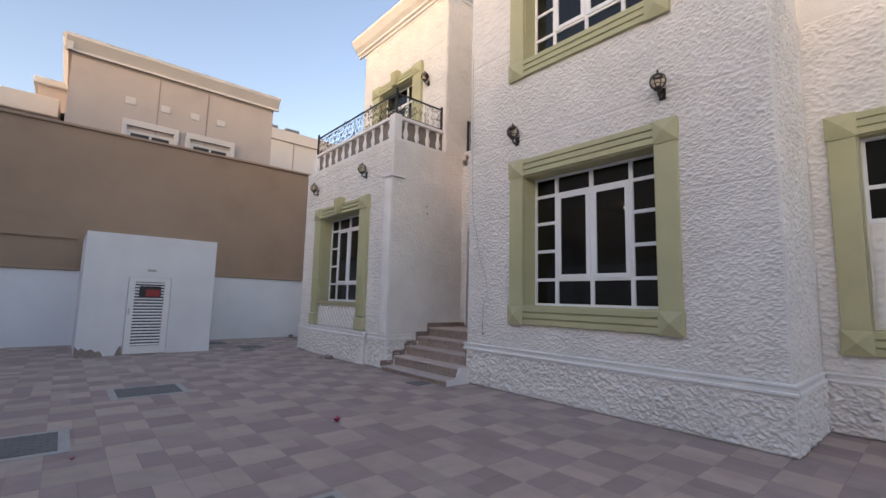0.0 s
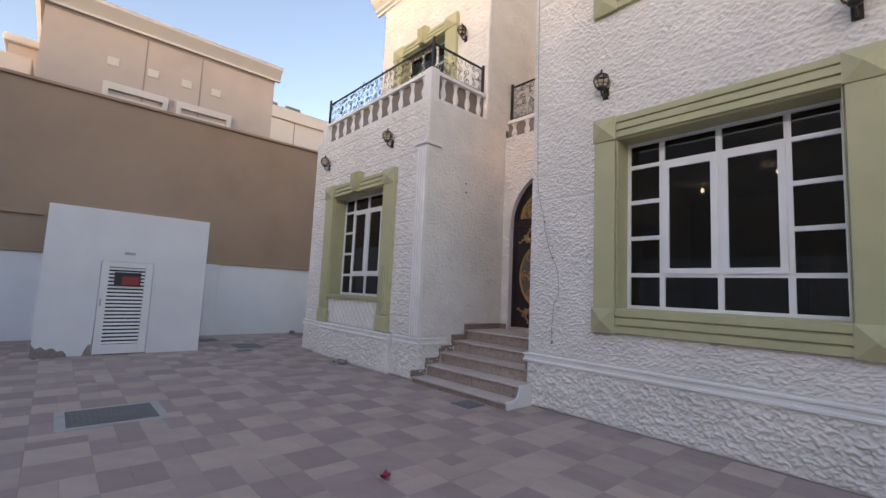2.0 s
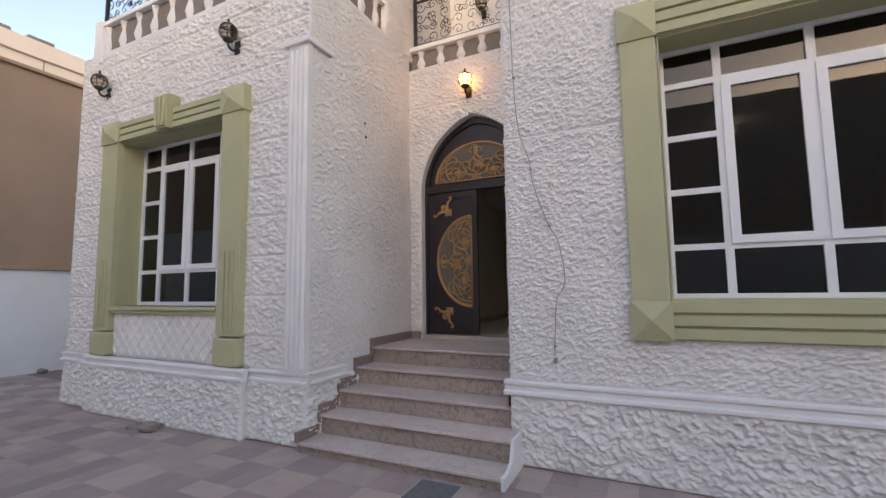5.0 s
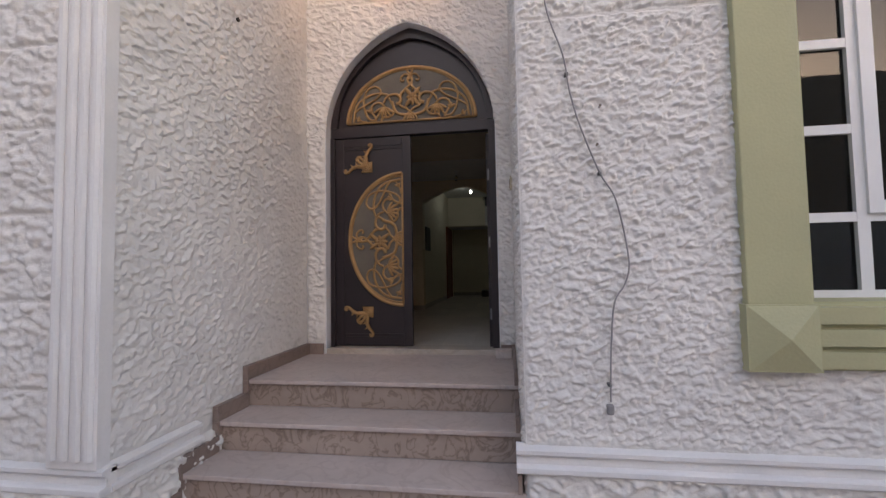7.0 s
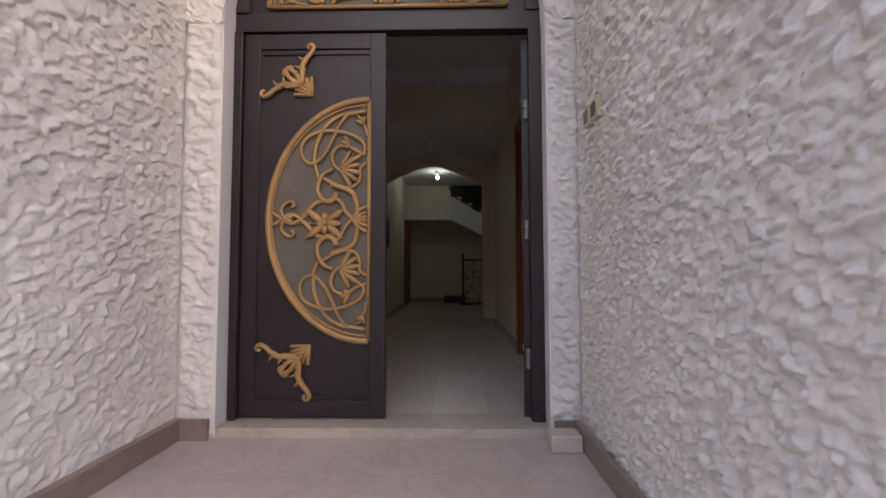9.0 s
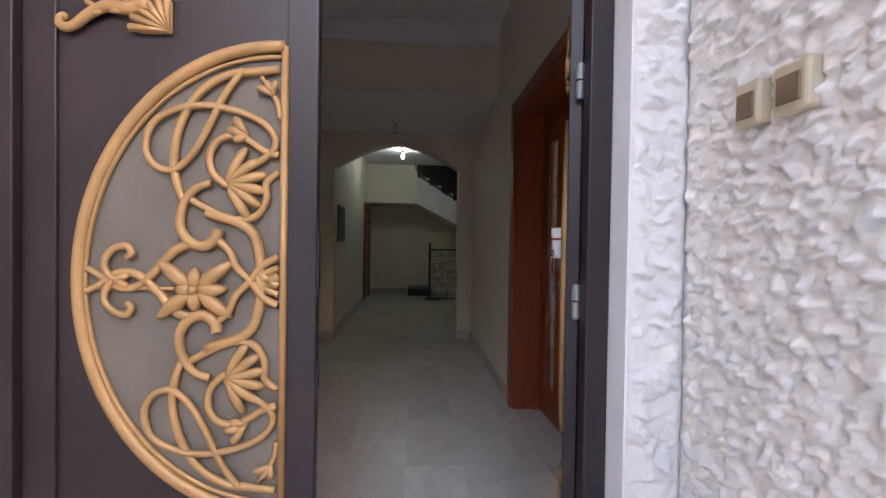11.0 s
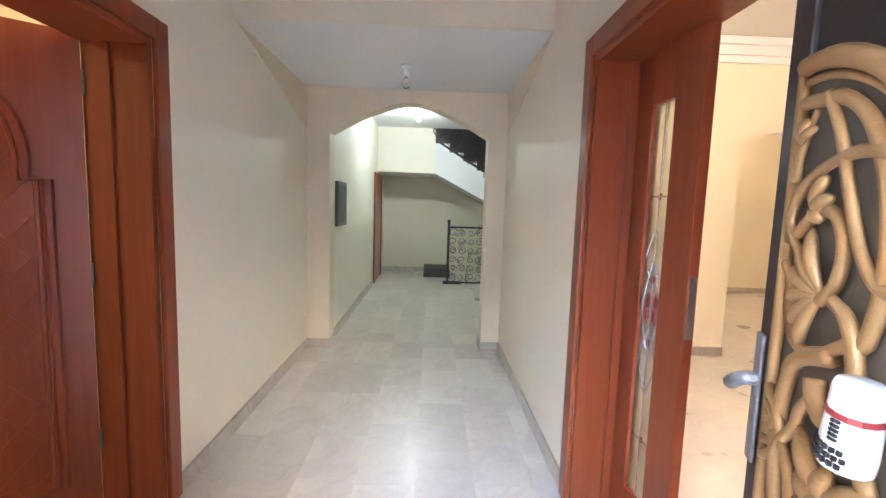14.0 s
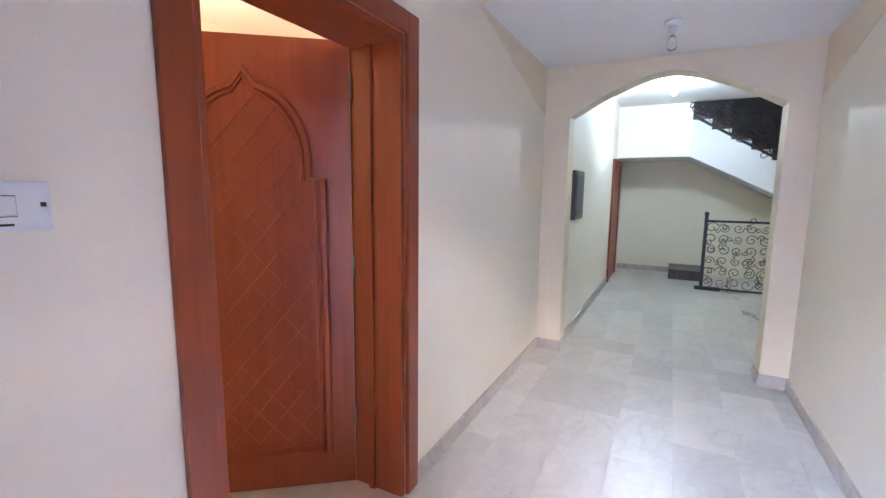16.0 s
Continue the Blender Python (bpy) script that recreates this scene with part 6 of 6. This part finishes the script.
glazed_leaf("red-brown wooden door leaf with a narrow leaded glass strip, closed", Matrix.Translation((RD[1] - 0.031, 6.0, FLOOR + 0.006)) @ Matrix.Rotation(radians(3), 4, "Z"), 0.425, -1)
near_leaf = glazed_leaf("red-brown wooden door leaf with a narrow leaded glass strip, ajar", Matrix.Translation((RD[0] + 0.031, 5.97, FLOOR + 0.006)) @ Matrix.Rotation(radians(-26), 4, "Z"), 0.74, 1)
bm = boxes((0.68, 0.72, 0.02, 0.026, 0.93, 1.15), bevel=0.003)
part("handle_plate", bm, STEEL, near_leaf)
bm = bmesh.new()
tube(bm, smooth_path([(0.70, 0.02, 1.05), (0.70, 0.065, 1.05), (0.675, 0.07, 1.05), (0.595, 0.068, 1.045)], 5), 0.009, 8)
part("lever", bm, STEEL, near_leaf, "", True)

# switch plate
sw = thing("light_switch", "white plastic double switch plate on the hall wall", "light switch", Matrix.Translation((8.518, HALL_L, 2.262)))
part("plate", boxes((-0.073, 0.073, -0.012, 0.0, -0.043, 0.043), bevel=0.004), PLASTIC, sw)
# flat dark plate paints the shaded gap round the rocker
part("rocker_gap", boxes((-0.0235, 0.0235, -0.0126, -0.0118, -0.0185, 0.0185)), DARKPLASTIC, sw)
part("rocker", boxes((-0.022, 0.022, -0.018, -0.0128, -0.017, 0.017), bevel=0.002), PLASTIC, sw)
parts("screw", BLACK, sw, (-0.064, -0.056, -0.0135, -0.011, -0.002, 0.006), (0.056, 0.064, -0.0135, -0.011, -0.002, 0.006))
part("indicator", boxes((-0.006, 0.018, -0.0135, -0.011, -0.034, -0.030)), BLACK, sw)


# ceiling bulbs
def ceiling_bulb(x, y, z, mat, label):
    th = thing("ceiling_bulb", label, "ceiling light", Matrix.Translation((x, y, z)))
    bm = bmesh.new()
    lathe(bm, [(0.05, 0.0), (0.05, -0.012), (0.035, -0.02), (0.02, -0.025)], 14)
    part("ceiling_rose", bm, PLASTIC, th, "", True)
    bm = bmesh.new()
    lathe(bm, [(0.018, -0.024), (0.02, -0.04), (0.02, -0.075), (0.014, -0.08)], 12)
    part("lampholder", bm, PLASTIC, th, "", True)
    bm = bmesh.new()
    lathe(bm, [(0.013, -0.08), (0.022, -0.10), (0.03, -0.125), (0.03, -0.14), (0.02, -0.162), (0.006, -0.168)], 14)
    ob = part("bulb", bm, mat, th, "", True)
    ob.visible_shadow = False


ceiling_bulb(11.3, 7.1, SOFF, DEADBULB, "unlit bulb in a white ceiling lampholder")
ceiling_bulb(14.3, 7.1, SCE, COOLBULB, "lit cool-white bulb in a white ceiling lampholder")
ceiling_bulb(9.70, 3.86, HT, BULB, "lit bulb on the reception room ceiling")
ceiling_bulb(10.4, 5.2, HT, BULB, "lit bulb near the double door of the reception room")
ceiling_bulb(13.8, 2.6, HT, BULB, "lit bulb beyond the flat arch")

# ---------------------------------------------------------------- inside: stair hall
fuse = thing("fuse_box", "dark grey framed electrical panel on the stair hall wall", "electrical panel", Matrix.Translation((12.58, SL, 2.03)))
part("frame", boxes((-0.22, 0.22, -0.035, 0.0, 0.0, 0.46), bevel=0.005), DARKPLASTIC, fuse)
part("cover", boxes((-0.18, 0.18, -0.042, -0.035, 0.04, 0.42), bevel=0.003), COVER, fuse, "grey metal cover")
end_door = tagged(new("door_4"), "dark red wooden door in the stair hall wall", "door", "", "structure")
end_door.matrix_basis = Matrix.Translation((15.4, SL, FLOOR))
part("architrave", boxes((-0.06, 0.03, -0.03, 0.0, 0.001, 1.9), (0.87, 0.96, -0.03, 0.0, 0.001, 1.9), (0.03, 0.87, -0.03, 0.0, 1.82, 1.9), bevel=0.004), WOOD, end_door)
part("leaf", boxes((0.03, 0.87, -0.012, 0.0, 0.002, 1.82)), WOOD, end_door)
structure("wall_landing_front", boxes((15.8, 15.95, 6.84, SL, 2.83, SCE + 0.6)), OFFWHITE, "off-white face of the stair landing", "wall")
structure("landing_floor", boxes((15.95, SB, 6.84, SL, 2.83, 3.0)), CEIL, "underside of the stair landing", "floor")
stair = thing("staircase", "white plastered stair flight with dark marble treads", "stairs", Matrix.Translation((15.8, 6.84, 2.83)))
ns, rise, run = 9, 0.152, 0.25
prof = [(0.0, 0.0), (0.0, 0.53)]
for k in range(ns):
    prof += [(-run * (k + 1), 0.53 - rise * k), (-run * (k + 1), 0.53 - rise * (k + 1))]
prof += [(-run * ns, 0.53 - rise * ns - 0.3)]
bm = bmesh.new()
prism(bm, prof, "x", 0.0, 1.0)
part("flight", bm, CEIL, stair)
for k in range(ns):
    z = 0.53 - rise * k
    part("tread", boxes((-0.02, 1.0, -run * (k + 1) - 0.02, -run * k, z, z + 0.03), (-0.012, 1.0, -run * (k + 1) - 0.008, -run * (k + 1) + 0.002, z - rise + 0.03, z)), DARKWOOD, stair, "dark marble tread")
hr = thing("stair_railing", "dark wrought-iron scroll railing with a wooden handrail on the flight", "railing", Matrix.Translation((15.8, 6.84, 3.36)))
bm = bmesh.new()
tube(bm, [(-0.0, 0.05, 0.92), (0.0, -run * ns, 0.92 - rise * ns)], 0.03, 8)
part("handrail", bm, DARKWOOD, hr, "", True)
bm = bmesh.new()
tube(bm, [(0.0, 0.0, 0.06), (0.0, -run * ns, 0.06 - rise * ns)], 0.02, 6)
part("base_bar", bm, IRON, hr)
part("back_sheet", bmesh.new(), DARKWOOD, hr)
bm = bmesh.new()
prism(bm, [(0.0, 0.04), (0.0, 0.88), (-run * ns, 0.88 - rise * ns), (-run * ns, 0.04 - rise * ns)], "x", 0.03, 0.036)
hr.children[-1].data = finish(bm, "back_sheet", DARKWOOD)
rs = random.Random(12)
for k in range(26):
    for j in range(5):
        y = -0.04 - k * 0.085
        z = 0.20 + j * 0.15 + y * rise / run + rs.uniform(-0.02, 0.02)
        share("iron_scroll", rs.choice(SCROLLS), hr, Matrix.Translation((0, y, z)) @ Matrix.Rotation(rs.uniform(0, 6.28), 4, "X") @ Matrix.Diagonal((1.6, 0.95, rs.choice((-0.95, 0.95)), 1)))
iron_railing("black wrought-iron scroll railing at the foot of the stair", Matrix.Translation((15.5, 6.57, FLOOR)) @ Matrix.Rotation(radians(180), 4, "Z"), 1.9, 1.02, 21, (0.0, 1.88), dense=1.25)
part_step = thing("stair_plinth", "dark marble block at the foot of the stair wall", "step", Matrix.Translation((16.5, 6.75, FLOOR)))
part("block", boxes((-0.35, 0.34, -0.25, 0.25, 0.0, 0.16), bevel=0.006), DARKWOOD, part_step)
part("railing_shoe", boxes((-1.03, -0.95, -0.42, -0.1, 0.0, 0.05), bevel=0.006), IRON, part_step)

# ---------------------------------------------------------------- floor tiles of the hall, each a piece
tiles = {}


def tile_mesh(w, d):
    key = (round(w, 3), round(d, 3))
    if key not in tiles:
        h = 0.012
        me = bpy.data.meshes.new("floor_tile")
        me.from_pydata([(0, 0, -h), (w, 0, -h), (w, d, -h), (0, d, -h), (0, 0, 0), (w, 0, 0), (w, d, 0), (0, d, 0)], [],
                       [(4, 5, 6, 7), (3, 2, 1, 0), (0, 1, 5, 4), (1, 2, 6, 5), (2, 3, 7, 6), (3, 0, 4, 7)])
        me.materials.append(FLOORTILE)
        tiles[key] = me
    return tiles[key]


def lay_tiles(x0, x1, y0, y1, ox, oy, seed):
    rs = random.Random(seed)
    L, B, j = 0.6, 0.3, 0.0007
    ky = math.floor((y0 - oy) / B)
    while oy + ky * B < y1:
        a0, a1 = max(y0, oy + ky * B), min(y1, oy + (ky + 1) * B)
        shift = ox + rs.choice((0, 0.2, 0.3, 0.45))
        kx = math.floor((x0 - shift) / L)
        while shift + kx * L < x1:
            b0, b1 = max(x0, shift + kx * L), min(x1, shift + (kx + 1) * L)
            if a1 - a0 > 0.03 and b1 - b0 > 0.03:
                share("floor_tile", tile_mesh(b1 - b0 - j, a1 - a0 - j), hall_floor, Matrix.Translation((b0, a0, FLOOR)))
            kx += 1
        ky += 1


lay_tiles(DOORWALL + 0.241, ARCHX + 0.2, HALL_R - 0.0, HALL_L, 8.76, 6.33, 1)
lay_tiles(ARCHX + 0.2, SB, 5.2, SL, 12.3, 6.33, 2)
structure("floor_room_tiles", boxes((DOORWALL + 0.2, 15.4, 0.9, HALL_R - 0.002, FLOOR - 0.0095, FLOOR + 0.0005)), FLOORTILE, "pale marble floor of the reception room", "floor")
structure("floor_left_room", boxes((DOORWALL + 0.2, 12.0, HALL_L + 0.002, 11.1, FLOOR - 0.0095, FLOOR + 0.0005)), FLOORTILE, "pale marble floor of the side room", "floor")

# ---------------------------------------------------------------- paving, each paver a piece
pavement = structure("pavement", boxes((-5.9, RECESS, -8.0, YW, -0.08, -0.004)), SAND, "sand bed of the mauve and pink block paving", "pavement")
CELL, GX, GY = 0.435, 3.195, 8.01
pav = {}


def paver_shape(w, d):
    e = 0.0035
    return ([(0.0006, 0.0006, -0.006), (w - 0.0006, 0.0006, -0.006), (w - 0.0006, d - 0.0006, -0.006), (0.0006, d - 0.0006, -0.006),
             (0.0006, 0.0006, -0.0015), (w - 0.0006, 0.0006, -0.0015), (w - 0.0006, d - 0.0006, -0.0015), (0.0006, d - 0.0006, -0.0015),
             (e + 0.0006, e + 0.0006, 0), (w - e - 0.0006, e + 0.0006, 0), (w - e - 0.0006, d - e - 0.0006, 0), (e + 0.0006, d - e - 0.0006, 0)],
            [(k, (k + 1) % 4, (k + 1) % 4 + 4, k + 4) for k in range(4)] + [(k + 4, (k + 1) % 4 + 4, (k + 1) % 4 + 8, k + 8) for k in range(4)] + [(8, 9, 10, 11)])


rs = random.Random(77)
loose = {PAVER_L.name: ([], []), PAVER_D.name: ([], [])}
count = 0
for i in range(-22, 12):
    for j in range(-38, 20):
        x, y = GX + i * CELL, GY + j * CELL
        if x < -5.9 or x + CELL > RECESS + 0.3 or y < -8 or y + CELL > YW + 0.3:
            continue
        if (x > FACADE and y > CORNER_R + 0.1) or (x > ANNEX - 0.05 and REC_L < y < ANNEX_END - CELL):
            continue
        mat = PAVER_L if (i + j) % 2 else PAVER_D
        cut = rs.choice((1, 2, 2, 2, 4, 3))
        h = CELL / 2
        subs = {1: [(0, 0, CELL, CELL)], 2: [(0, 0, h, CELL), (h, 0, h, CELL)], 3: [(0, 0, CELL, h), (0, h, CELL, h)],
                4: [(0, 0, h, h), (h, 0, h, h), (0, h, h, h), (h, h, h, h)]}[cut]
        near = 0.9 < x < 5.3 and 3.9 < y < 9.6
        for sx, sy, w, d in subs:
            m2 = mat if rs.random() > 0.08 else (PAVER_D if mat is PAVER_L else PAVER_L)
            dz = rs.uniform(-0.0015, 0.0015)
            if near and count < 300:
                key = (w, d, m2.name)
                if key not in pav:
                    v, f = paver_shape(w, d)
                    pav[key] = bpy.data.meshes.new("paver")
                    pav[key].from_pydata(v, [], f)
                    pav[key].materials.append(m2)
                share("paver", pav[key], pavement, Matrix.Translation((x + sx, y + sy, dz)))
                count += 1
            else:
                v, f = paver_shape(w, d)
                V, F = loose[m2.name]
                n0 = len(V)
                V += [(a + x + sx, b + y + sy, cc + dz) for a, b, cc in v]
                F += [tuple(q + n0 for q in face) for face in f]
for nm, (V, F) in loose.items():
    me = bpy.data.meshes.new("paving_blocks")
    me.from_pydata(V, [], F)
    me.materials.append(bpy.data.materials[nm])
    ob = new("paving_blocks", me)
    ob.parent = pavement
    tagged(ob, "further block pavers of the yard", "", "", "stuff")
